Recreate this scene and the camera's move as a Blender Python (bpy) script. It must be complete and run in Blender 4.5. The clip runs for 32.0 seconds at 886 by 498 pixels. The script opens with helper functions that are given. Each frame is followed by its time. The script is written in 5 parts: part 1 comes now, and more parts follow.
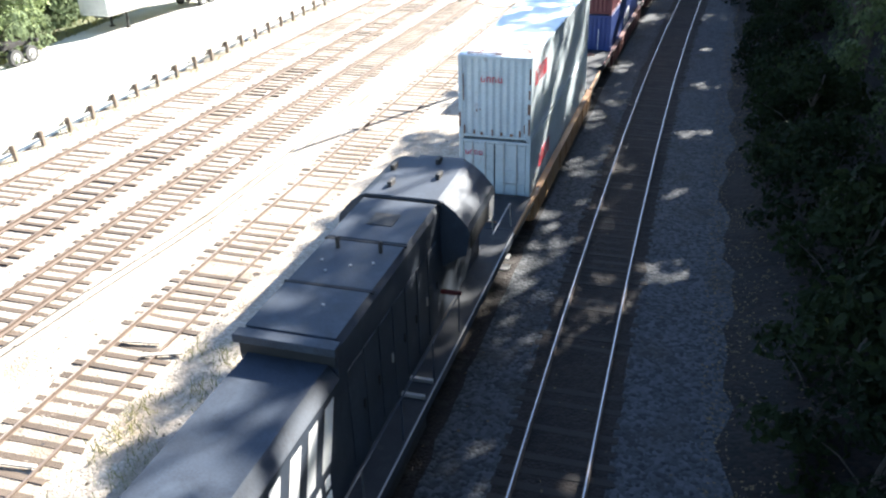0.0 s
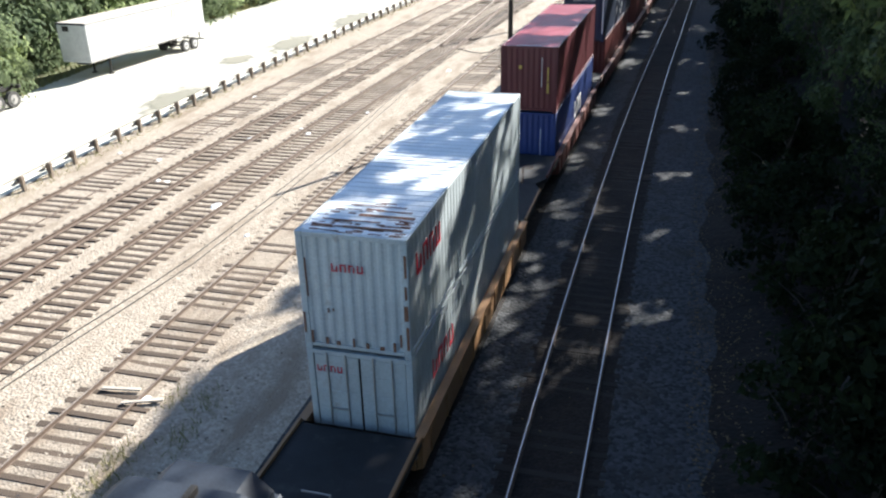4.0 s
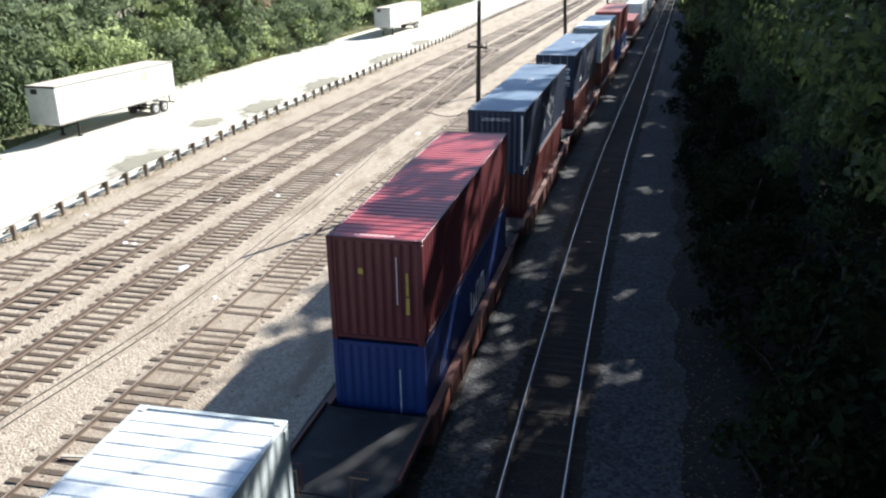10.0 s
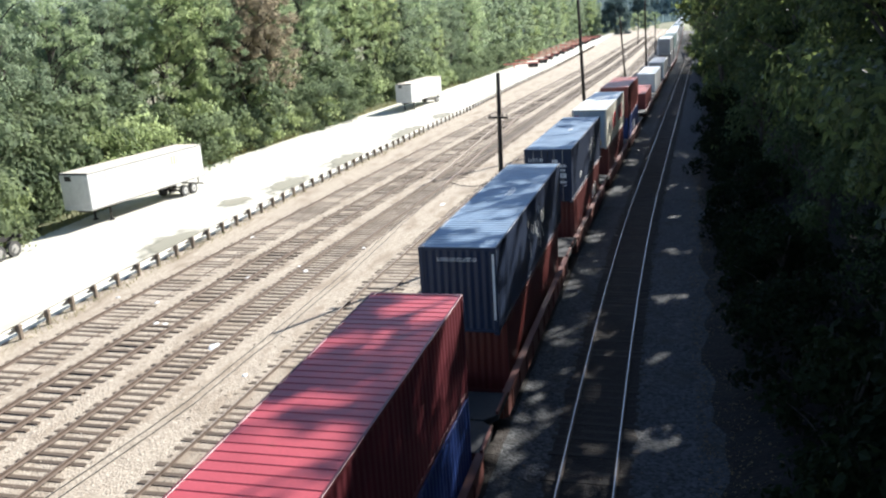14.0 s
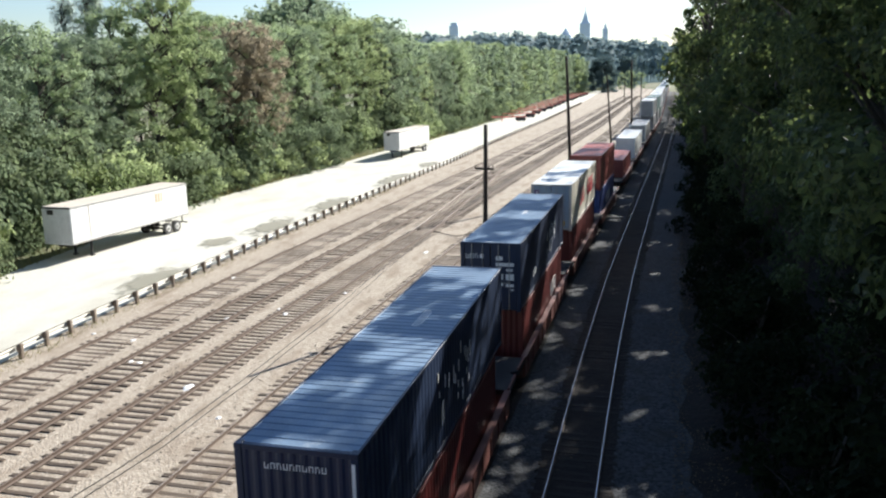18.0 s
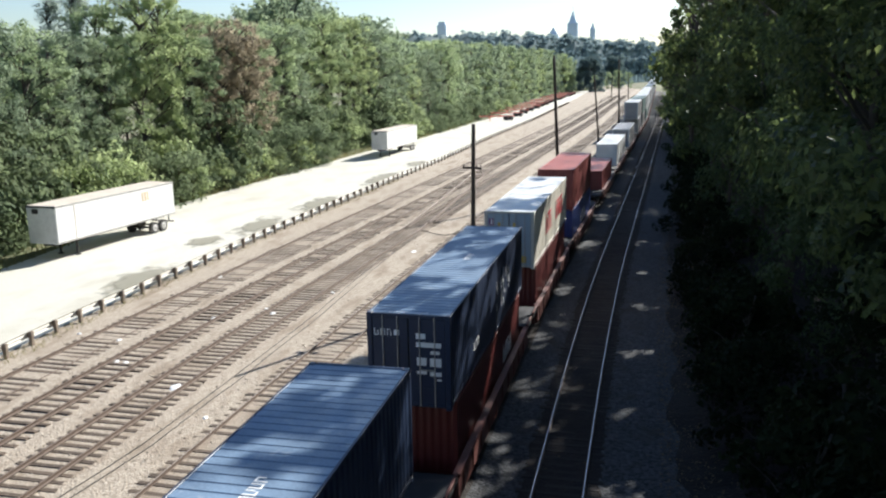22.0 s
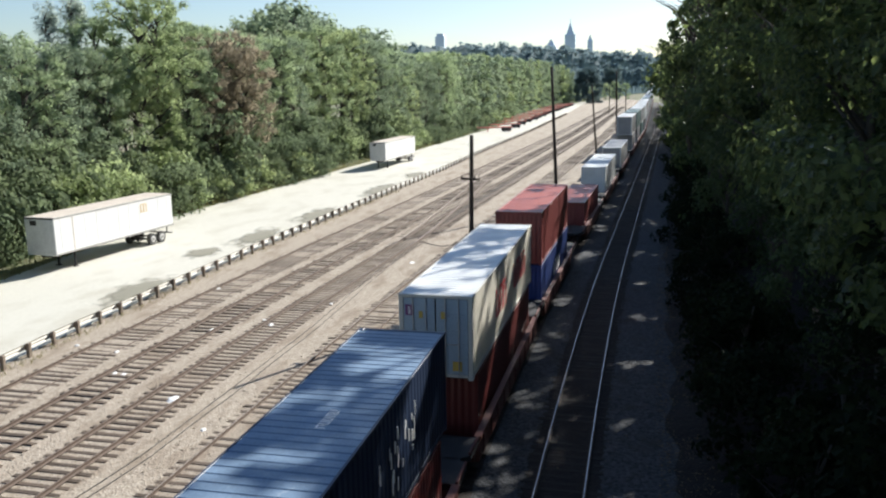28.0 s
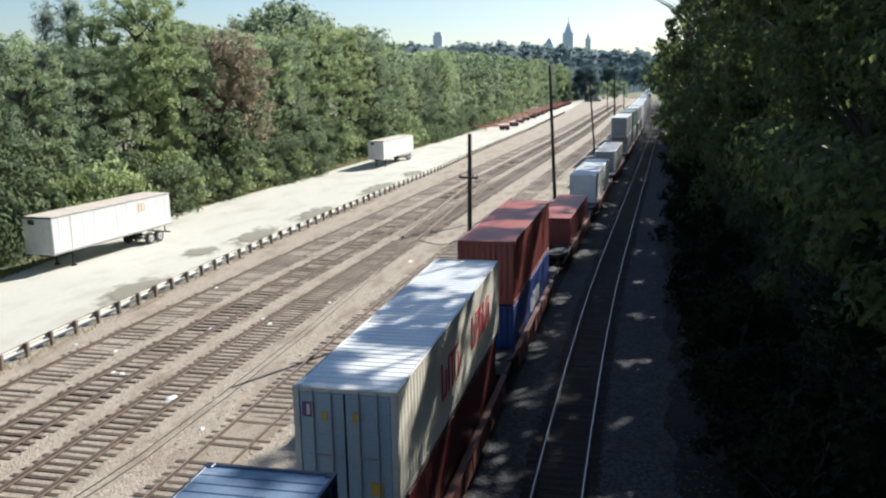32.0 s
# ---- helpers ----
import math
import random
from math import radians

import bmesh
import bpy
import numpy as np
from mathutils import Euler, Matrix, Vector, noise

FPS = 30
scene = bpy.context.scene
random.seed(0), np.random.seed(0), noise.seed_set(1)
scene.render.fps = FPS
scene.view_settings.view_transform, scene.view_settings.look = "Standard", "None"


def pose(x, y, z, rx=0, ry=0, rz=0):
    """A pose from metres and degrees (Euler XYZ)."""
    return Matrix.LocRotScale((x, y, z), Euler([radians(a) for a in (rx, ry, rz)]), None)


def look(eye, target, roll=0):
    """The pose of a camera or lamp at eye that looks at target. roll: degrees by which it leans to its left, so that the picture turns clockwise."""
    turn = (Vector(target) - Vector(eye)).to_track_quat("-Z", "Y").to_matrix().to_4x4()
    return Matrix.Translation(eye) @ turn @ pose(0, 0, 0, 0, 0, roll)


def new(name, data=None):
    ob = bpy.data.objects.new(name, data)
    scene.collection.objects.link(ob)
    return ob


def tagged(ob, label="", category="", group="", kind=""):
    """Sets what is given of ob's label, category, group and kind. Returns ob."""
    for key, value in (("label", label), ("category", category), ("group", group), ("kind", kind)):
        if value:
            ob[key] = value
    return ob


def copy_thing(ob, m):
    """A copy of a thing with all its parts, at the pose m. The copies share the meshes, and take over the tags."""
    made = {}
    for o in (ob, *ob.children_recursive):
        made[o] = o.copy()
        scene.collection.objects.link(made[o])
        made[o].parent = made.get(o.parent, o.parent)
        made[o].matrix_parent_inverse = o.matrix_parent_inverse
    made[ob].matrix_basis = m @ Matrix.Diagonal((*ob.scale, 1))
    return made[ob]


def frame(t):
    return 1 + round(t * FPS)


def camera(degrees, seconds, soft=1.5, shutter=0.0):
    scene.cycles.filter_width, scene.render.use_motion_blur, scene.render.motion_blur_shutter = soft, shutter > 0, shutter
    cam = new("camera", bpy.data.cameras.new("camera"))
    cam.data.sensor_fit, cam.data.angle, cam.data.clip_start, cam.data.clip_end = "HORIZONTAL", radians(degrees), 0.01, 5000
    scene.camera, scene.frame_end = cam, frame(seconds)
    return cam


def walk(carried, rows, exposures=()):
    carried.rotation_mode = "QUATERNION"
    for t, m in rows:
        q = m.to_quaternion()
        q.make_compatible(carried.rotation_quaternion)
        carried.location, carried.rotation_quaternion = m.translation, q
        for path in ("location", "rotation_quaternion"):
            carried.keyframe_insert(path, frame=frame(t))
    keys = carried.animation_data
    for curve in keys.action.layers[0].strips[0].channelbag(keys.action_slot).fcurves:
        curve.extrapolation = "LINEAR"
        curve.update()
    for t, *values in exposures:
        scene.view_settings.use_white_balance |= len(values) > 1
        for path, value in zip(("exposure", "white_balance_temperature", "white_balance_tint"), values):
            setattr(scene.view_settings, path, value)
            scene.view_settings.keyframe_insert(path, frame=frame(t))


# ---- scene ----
# yaw, pitch and roll of the hand-held camera, which stays at one spot on the overbridge
EYE = (0.0, 0.0, 12.3)
TURNS = [(0.0, 16.29, -27.28, -1.65), (0.5, 16.89, -27.2, -1.62), (1.0, 17.01, -26.99, -1.75), (1.5, 16.99, -26.73, -1.83), (2.0, 17.21, -26.43, -1.71), (2.5, 17.07, -26.2, -1.64), (3.0, 16.97, -25.67, -1.55), (3.5, 16.17, -25.01, -1.57), (4.0, 14.9, -24.36, -1.53), (4.5, 13.93, -23.07, -1.15), (6.5, 13.48, -21.64, -1.14), (7.0, 13.91, -21.46, -1.19), (7.5, 13.61, -21.11, -1.09), (8.0, 13.26, -20.67, -0.93), (8.5, 13.18, -20.35, -0.81), (9.0, 12.91, -20.14, -0.97), (9.5, 12.83, -20.1, -0.81), (10.0, 12.54, -20.18, -0.93), (10.5, 11.13, -19.75, 0.09), (11.0, 10.77, -15.55, 0.27), (11.5, 11.22, -14.88, -2.17), (12.0, 12.5, -15.53, -3.26), (12.5, 13.02, -15.23, -3.67), (13.0, 13.61, -15.4, -3.81), (13.5, 14.02, -15.81, -3.68), (14.0, 14.33, -15.29, -3.6), (14.5, 15.01, -14.69, -3.78), (15.0, 13.04, -12.95, -2.55), (15.5, 11.71, -12.66, -1.89), (17.5, 12.79, -12.57, -0.83), (18.0, 12.95, -11.99, -1.09), (18.5, 13.21, -11.76, -1.19), (19.0, 12.92, -11.62, -1.05), (19.5, 12.59, -11.66, -1.25), (20.0, 12.59, -11.75, -1.05), (20.5, 12.73, -11.77, -0.79), (21.0, 12.6, -11.97, -0.71), (21.5, 12.48, -11.93, -0.88), (22.0, 12.09, -12.06, -0.92), (22.5, 12.02, -11.72, -1.01), (23.0, 11.9, -11.76, -0.91), (23.5, 11.82, -11.77, -0.77), (24.0, 11.84, -11.92, -0.79), (24.5, 11.94, -12.0, -0.94), (25.0, 11.92, -11.85, -0.83), (25.5, 11.62, -12.07, -1.01), (27.5, 11.89, -11.36, -0.89), (28.0, 11.96, -11.3, -0.98), (28.5, 11.92, -11.12, -1.04), (29.0, 11.85, -10.87, -1.0), (29.5, 11.54, -10.72, -1.09), (30.0, 11.54, -10.36, -1.07), (30.5, 11.58, -10.74, -1.04), (31.0, 11.48, -10.92, -1.06), (31.5, 11.67, -11.13, -0.91), (32.0, 11.84, -11.39, -1.05)]


def aimed(yaw, pitch, roll):
    return pose(*EYE, 90 + pitch, 0, yaw) @ pose(0, 0, 0, 0, 0, roll)


cam = camera(56.36, 32.0, soft=2.25)
walk(cam, [(t, aimed(a, b, c)) for t, a, b, c in TURNS],
     exposures=[(0, 2.62, 6000, 10), (1, 2.38, 6000, 10), (2.5, 2.13, 6000, 10), (4.5, 1.54, 6000, 10), (7, 1.46, 6000, 10), (10, 1.42, 6000, 10), (10.8, 1.7, 6000, 10), (12, 1.54, 6000, 10), (14, 1.45, 6000, 10), (15, 1.28, 6000, 10), (19, 1.12, 6000, 10), (25, 1.01, 6000, 10), (32, 0.85, 6000, 10)])

# ---- sky and sun ----
SUN_TO = Vector((4.6, 8.5, 5.72)).normalized()
world = bpy.data.worlds.new("sky")
scene.world = world
world.use_nodes = True
wn = world.node_tree.nodes
sky = wn.new("ShaderNodeTexSky")
sky.sky_type = "NISHITA"
sky.sun_disc = False
sky.sun_elevation = math.asin(SUN_TO.z)
sky.sun_rotation = math.atan2(SUN_TO.x, SUN_TO.y)
sky.air_density, sky.dust_density, sky.ozone_density = 1.0, 0.5, 2.0
wn["Background"].inputs[1].default_value = 0.063
world.node_tree.links.new(sky.outputs[0], wn["Background"].inputs[0])
sun_data = bpy.data.lights.new("sun", "SUN")
sun_data.energy, sun_data.angle, sun_data.color = 5.0, radians(0.55), (1.0, 0.93, 0.81)
sun = new("sun", sun_data)
sun.matrix_basis = look(SUN_TO * 200, (0, 0, 0))


# ---- materials ----
def shader(name):
    m = bpy.data.materials.new(name)
    m.use_nodes = True
    return m, m.node_tree.nodes, m.node_tree.links, m.node_tree.nodes["Principled BSDF"]


def surface(name, color, rough=0.7, metal=0.0, vary=0.2, grain=8.0, fine=60.0, bump=0.1, stain=None, stain_size=0.8, stain_amount=0.4,
            island=0.0, per_object=0.0, bump_scale=None):
    """Paint, rust, wood, stone: two scales of variation, stains with a colour of their own and a fine relief."""
    m, n, link, bsdf = shader(name)
    co = n.new("ShaderNodeTexCoord")
    big = n.new("ShaderNodeTexNoise")
    big.inputs["Scale"].default_value = grain
    big.inputs["Detail"].default_value = 5
    small = n.new("ShaderNodeTexNoise")
    small.inputs["Scale"].default_value = fine
    small.inputs["Detail"].default_value = 3
    for tex in (big, small):
        link.new(co.outputs["Object"], tex.inputs["Vector"])
    add = n.new("ShaderNodeMath")
    add.operation = "ADD"
    link.new(big.outputs["Fac"], add.inputs[0])
    link.new(small.outputs["Fac"], add.inputs[1])
    fac = add.outputs[0]
    if island or per_object:
        src = n.new("ShaderNodeNewGeometry") if island else n.new("ShaderNodeObjectInfo")
        mul = n.new("ShaderNodeMath")
        mul.operation = "MULTIPLY_ADD"
        mul.inputs[1].default_value = island or per_object
        link.new(src.outputs["Random Per Island" if island else "Random"], mul.inputs[0])
        link.new(fac, mul.inputs[2])
        fac = mul.outputs[0]
        span = island or per_object
    else:
        span = 0.0
    ramp = n.new("ShaderNodeMapRange")
    ramp.inputs["From Min"].default_value = 0.65
    ramp.inputs["From Max"].default_value = 1.35 + span
    ramp.inputs["To Min"].default_value = 1 - vary
    ramp.inputs["To Max"].default_value = 1 + vary
    link.new(fac, ramp.inputs["Value"])
    mix = n.new("ShaderNodeMix")
    mix.data_type, mix.blend_type = "RGBA", "MULTIPLY"
    mix.inputs["Factor"].default_value = 1
    mix.inputs["A"].default_value = (*color, 1)
    link.new(ramp.outputs[0], mix.inputs["B"])
    out = mix.outputs["Result"]
    if stain:
        spot = n.new("ShaderNodeTexNoise")
        spot.inputs["Scale"].default_value = 1 / stain_size
        spot.inputs["Detail"].default_value = 6
        spot.inputs["Roughness"].default_value = 0.65
        link.new(co.outputs["Object"], spot.inputs["Vector"])
        cut = n.new("ShaderNodeMapRange")
        cut.inputs["From Min"].default_value = 0.72 - 0.35 * stain_amount
        cut.inputs["From Max"].default_value = 0.80 - 0.2 * stain_amount
        link.new(spot.outputs["Fac"], cut.inputs["Value"])
        over = n.new("ShaderNodeMix")
        over.data_type = "RGBA"
        link.new(cut.outputs[0], over.inputs["Factor"])
        link.new(out, over.inputs["A"])
        over.inputs["B"].default_value = (*stain, 1)
        out = over.outputs["Result"]
    link.new(out, bsdf.inputs["Base Color"])
    bsdf.inputs["Roughness"].default_value = rough
    bsdf.inputs["Metallic"].default_value = metal
    if bump:
        rise = n.new("ShaderNodeBump")
        rise.inputs["Strength"].default_value = min(1.0, bump * 3)
        rise.inputs["Distance"].default_value = bump_scale or 0.01
        link.new(small.outputs["Fac"], rise.inputs["Height"])
        link.new(rise.outputs[0], bsdf.inputs["Normal"])
    return m


def stones(name, color_a, color_b, size, patch_color, patch_size=3.0, relief=0.03, patch_lo=0.5, patch_hi=0.62, stretch=1.0):
    """Loose stone: each one a cell with a tone of its own, and wider dirty patches."""
    m, n, link, bsdf = shader(name)
    co = n.new("ShaderNodeTexCoord")
    cell = n.new("ShaderNodeTexVoronoi")
    cell.inputs["Scale"].default_value = 1 / size
    link.new(co.outputs["Object"], cell.inputs["Vector"])
    tone = n.new("ShaderNodeMix")
    tone.data_type = "RGBA"
    tone.inputs["A"].default_value = (*color_a, 1)
    tone.inputs["B"].default_value = (*color_b, 1)
    split = n.new("ShaderNodeSeparateColor")
    link.new(cell.outputs["Color"], split.inputs[0])
    link.new(split.outputs[0], tone.inputs["Factor"])
    wide = n.new("ShaderNodeTexNoise")
    wide.inputs["Scale"].default_value = 1 / patch_size
    wide.inputs["Detail"].default_value = 7
    wide.inputs["Roughness"].default_value = 0.62
    long = n.new("ShaderNodeMapping")
    long.inputs["Scale"].default_value = (1, stretch, 1)
    link.new(co.outputs["Object"], long.inputs["Vector"])
    link.new(long.outputs[0], wide.inputs["Vector"])
    cut = n.new("ShaderNodeMapRange")
    cut.inputs["From Min"].default_value = patch_lo
    cut.inputs["From Max"].default_value = patch_hi
    link.new(wide.outputs["Fac"], cut.inputs["Value"])
    over = n.new("ShaderNodeMix")
    over.data_type = "RGBA"
    link.new(cut.outputs[0], over.inputs["Factor"])
    link.new(tone.outputs["Result"], over.inputs["A"])
    over.inputs["B"].default_value = (*patch_color, 1)
    link.new(over.outputs["Result"], bsdf.inputs["Base Color"])
    bsdf.inputs["Roughness"].default_value = 0.95
    rise = n.new("ShaderNodeBump")
    rise.inputs["Strength"].default_value = 0.9
    rise.inputs["Distance"].default_value = relief
    link.new(cell.outputs["Distance"], rise.inputs["Height"])
    rise.invert = True
    link.new(rise.outputs[0], bsdf.inputs["Normal"])
    return m


def foliage(name, color_a, color_b, glow=0.45, gloss=0.1, rough=0.7, own=0.35):
    """Leaves that pass some light: a tone for each leaf, another for each tree."""
    m, n, link, bsdf = shader(name)
    n.remove(bsdf)
    geo = n.new("ShaderNodeNewGeometry")
    info = n.new("ShaderNodeObjectInfo")
    add = n.new("ShaderNodeMath")
    add.operation = "MULTIPLY_ADD"
    add.inputs[1].default_value = own
    link.new(geo.outputs["Random Per Island"], add.inputs[0])
    half = n.new("ShaderNodeMath")
    half.operation = "MULTIPLY"
    half.inputs[1].default_value = 1 - own
    link.new(info.outputs["Random"], half.inputs[0])
    link.new(half.outputs[0], add.inputs[2])
    tone = n.new("ShaderNodeMix")
    tone.data_type = "RGBA"
    tone.inputs["A"].default_value = (*color_a, 1)
    tone.inputs["B"].default_value = (*color_b, 1)
    link.new(add.outputs[0], tone.inputs["Factor"])
    flat = n.new("ShaderNodeBsdfPrincipled")
    flat.inputs["Roughness"].default_value = rough
    flat.inputs["Specular IOR Level"].default_value = gloss
    thin = n.new("ShaderNodeBsdfTranslucent")
    mix = n.new("ShaderNodeMixShader")
    mix.inputs[0].default_value = glow
    link.new(tone.outputs["Result"], flat.inputs["Base Color"])
    link.new(tone.outputs["Result"], thin.inputs["Color"])
    link.new(flat.outputs[0], mix.inputs[1])
    link.new(thin.outputs[0], mix.inputs[2])
    link.new(mix.outputs[0], n["Material Output"].inputs[0])
    return m


def damp():
    """Damp earth whose rim thins out into the stone round it."""
    m, n, link, bsdf = shader("damp_earth")
    co = n.new("ShaderNodeTexCoord")
    shape = n.new("ShaderNodeMapping")
    shape.inputs["Location"].default_value = (-1, -1, 0)
    shape.inputs["Scale"].default_value = (2, 2, 0)
    round_off = n.new("ShaderNodeTexGradient")
    round_off.gradient_type = "QUADRATIC_SPHERE"
    rough = n.new("ShaderNodeTexNoise")
    rough.inputs["Scale"].default_value = 0.9
    rough.inputs["Detail"].default_value = 6
    link.new(co.outputs["Generated"], shape.inputs["Vector"])
    link.new(shape.outputs[0], round_off.inputs["Vector"])
    link.new(co.outputs["Object"], rough.inputs["Vector"])
    add = n.new("ShaderNodeMath")
    add.operation = "MULTIPLY_ADD"
    add.inputs[1].default_value = 1.1
    link.new(round_off.outputs["Fac"], add.inputs[0])
    link.new(rough.outputs["Fac"], add.inputs[2])
    cut = n.new("ShaderNodeMapRange")
    cut.inputs["From Min"].default_value, cut.inputs["From Max"].default_value = 0.5, 0.82
    cut.inputs["To Max"].default_value = 0.9
    link.new(add.outputs[0], cut.inputs["Value"])
    link.new(cut.outputs[0], bsdf.inputs["Alpha"])
    bsdf.inputs["Base Color"].default_value = (0.28, 0.265, 0.205, 1)
    bsdf.inputs["Roughness"].default_value = 0.8
    return m


M_puddle = damp()
RUST = (0.16, 0.07, 0.035)
M_yard = stones("yard_gravel", (0.285, 0.237, 0.182), (0.47, 0.402, 0.32), 0.08, (0.26, 0.205, 0.15), 1.1, 0.03, 0.5, 0.66, 0.3)
M_yard_bed = stones("brown_stained_gravel", (0.255, 0.21, 0.16), (0.385, 0.325, 0.255), 0.07, (0.225, 0.175, 0.127), 0.9, 0.02, 0.48, 0.66, 0.3)
# Ballast tones lie below real stone, to deepen the shade of the trees.
M_ballast = stones("shade_darkened_ballast", (0.022, 0.024, 0.027), (0.09, 0.093, 0.098), 0.10, (0.042, 0.037, 0.032), 2.0, 0.04, 0.55, 0.7)
# Oil stain and tree shade are both in this bed colour.
M_bed = stones("oily_shade_dark_ballast", (0.014, 0.0105, 0.0085), (0.033, 0.024, 0.019), 0.075, (0.013, 0.010, 0.009), 1.5, 0.03)
# Soil tone is near black because the tree shade is put into it.
M_litter = stones("shade_dark_soil_with_leaf_litter", (0.008, 0.0065, 0.0055), (0.026, 0.018, 0.013), 0.12, (0.012, 0.010, 0.008), 1.2, 0.03)
M_lot = stones("pale_crushed_stone_lot", (0.52, 0.50, 0.43), (0.64, 0.62, 0.54), 0.05, (0.44, 0.41, 0.33), 3.5, 0.006, 0.5, 0.75, 0.5)
M_earth = stones("far_earth", (0.10, 0.12, 0.05), (0.18, 0.18, 0.09), 1.2, (0.22, 0.19, 0.13), 14.0, 0.1)
M_tie = surface("weathered_tie_wood", (0.096, 0.07, 0.05), 0.9, vary=0.42, grain=3, fine=45, bump=0.3, per_object=0.9)
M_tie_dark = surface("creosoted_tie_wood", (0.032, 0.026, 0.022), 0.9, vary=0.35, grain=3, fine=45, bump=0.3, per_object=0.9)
M_rail_rust = surface("rusty_rail_steel", (0.12, 0.085, 0.064), 0.8, 0.0, vary=0.25, grain=4, fine=50, bump=0.1)
M_rail_head = surface("polished_rail_head", (0.46, 0.46, 0.46), 0.36, 1.0, vary=0.08, grain=2, fine=30, bump=0.0)
M_post = surface("weathered_post_wood", (0.21, 0.165, 0.125), 0.9, vary=0.35, grain=6, fine=60, bump=0.3, per_object=0.6)
M_galv = surface("galvanised_steel", (0.38, 0.37, 0.35), 0.55, 0.4, vary=0.15, grain=3, fine=40, bump=0.05, stain=(0.32, 0.26, 0.2), stain_size=0.5, stain_amount=0.25)
# Galvanised beam in a paler tone that holds the sun on its face.
M_beam = surface("sunlit_guard_beam", (0.5, 0.48, 0.42), 0.55, 0.0, vary=0.12, grain=3, fine=40, bump=0.05, stain=(0.42, 0.33, 0.24), stain_size=0.5, stain_amount=0.25)
M_pole = surface("dark_creosoted_pole", (0.06, 0.045, 0.035), 0.9, vary=0.35, grain=5, fine=40, bump=0.3)
M_dull_black = surface("dull_black", (0.03, 0.028, 0.026), 0.7, vary=0.3, grain=10, fine=60, bump=0.1)
M_black = surface("black_locomotive_paint", (0.021, 0.029, 0.044), 0.66, 0.0, vary=0.4, grain=1.5, fine=25, bump=0.04, stain=(0.036, 0.048, 0.068), stain_size=0.7, stain_amount=0.5)
M_dark = surface("dirty_dark_steel", (0.035, 0.032, 0.03), 0.75, 0.2, vary=0.35, grain=5, fine=40, bump=0.15, stain=(0.09, 0.065, 0.05), stain_size=0.5, stain_amount=0.4)
M_walk = surface("worn_black_walkway", (0.02, 0.021, 0.024), 0.8, 0.0, vary=0.4, grain=2, fine=30, bump=0.1, stain=(0.05, 0.048, 0.046), stain_size=0.7, stain_amount=0.4)
M_grille = surface("black_grille", (0.012, 0.012, 0.013), 0.8, vary=0.3, grain=8, fine=60, bump=0.2)
M_white = surface("white_lettering_paint", (0.8, 0.8, 0.78), 0.5, vary=0.1, grain=4, fine=40, bump=0.02)
M_red_mark = surface("red_lettering_paint", (0.55, 0.03, 0.05), 0.5, vary=0.15, grain=4, fine=40, bump=0.02)
M_yellow_mark = surface("yellow_sticker", (0.5, 0.35, 0.07), 0.5, vary=0.12, grain=4, fine=40, bump=0.02)
M_purple_mark = surface("purple_sticker", (0.16, 0.05, 0.16), 0.5, vary=0.12, grain=4, fine=40, bump=0.02)
M_trailer = surface("white_trailer_skin", (0.80, 0.80, 0.78), 0.4, 0.0, vary=0.06, grain=0.8, fine=10, bump=0.02)
M_trailer_roof = surface("weathered_trailer_roof", (0.62, 0.55, 0.47), 0.6, vary=0.15, grain=0.8, fine=12, bump=0.03)
# End wall is greyer than the side, with its shade in the colour.
M_trailer_end = surface("shade_toned_trailer_end", (0.62, 0.62, 0.61), 0.6, vary=0.15, grain=1.5, fine=12, bump=0.03)
M_tan_mark = surface("faded_tan_sticker", (0.62, 0.47, 0.24), 0.5, vary=0.15, grain=4, fine=40, bump=0.02)
# Tyre grey holds both dust and the glare on the rubber.
M_tyre = surface("dusty_glare_grey_tyre", (0.065, 0.063, 0.06), 0.85, vary=0.25, grain=10, fine=60, bump=0.1)
M_rim = surface("white_steel_rim", (0.6, 0.6, 0.58), 0.5, 0.2, vary=0.15, grain=6, fine=40, bump=0.03)
M_orange = surface("faded_orange_red_paint", (0.86, 0.30, 0.25), 0.6, vary=0.15, grain=2, fine=30, bump=0.08, stain=RUST, stain_size=0.5, stain_amount=0.3, per_object=0.4)
M_bark = surface("grey_brown_bark", (0.075, 0.062, 0.05), 0.95, vary=0.35, grain=3, fine=25, bump=0.35, bump_scale=0.03)
# Tower colours are paled towards blue to carry the distance haze.
M_tower = surface("haze_blue_cladding", (0.70, 0.80, 0.93), 0.5, vary=0.06, grain=0.02, fine=0.2, bump=0.0)
M_tower_trim = surface("haze_pale_trim", (0.72, 0.80, 0.90), 0.6, vary=0.05, grain=0.02, fine=0.2, bump=0.0)
M_litter_white = surface("white_plastic_litter", (0.82, 0.82, 0.80), 0.5, vary=0.08, grain=6, fine=40, bump=0.05)
M_plank = surface("pale_broken_plank", (0.5, 0.44, 0.36), 0.9, vary=0.25, grain=4, fine=40, bump=0.2)
M_leaf_dark = foliage("dark_green_leaves", (0.205, 0.262, 0.182), (0.3, 0.362, 0.222), 0.62)
M_leaf_mid = foliage("green_leaves", (0.278, 0.35, 0.212), (0.388, 0.465, 0.258), 0.62)
M_leaf_light = foliage("yellow_green_leaves", (0.28, 0.345, 0.175), (0.4, 0.465, 0.23), 0.65)
M_leaf_shrub = foliage("deep_green_shrub_leaves", (0.13, 0.172, 0.105), (0.215, 0.262, 0.14), 0.55)
M_leaf_thin = foliage("pale_grey_green_leaves", (0.36, 0.42, 0.36), (0.5, 0.55, 0.47), 0.75)
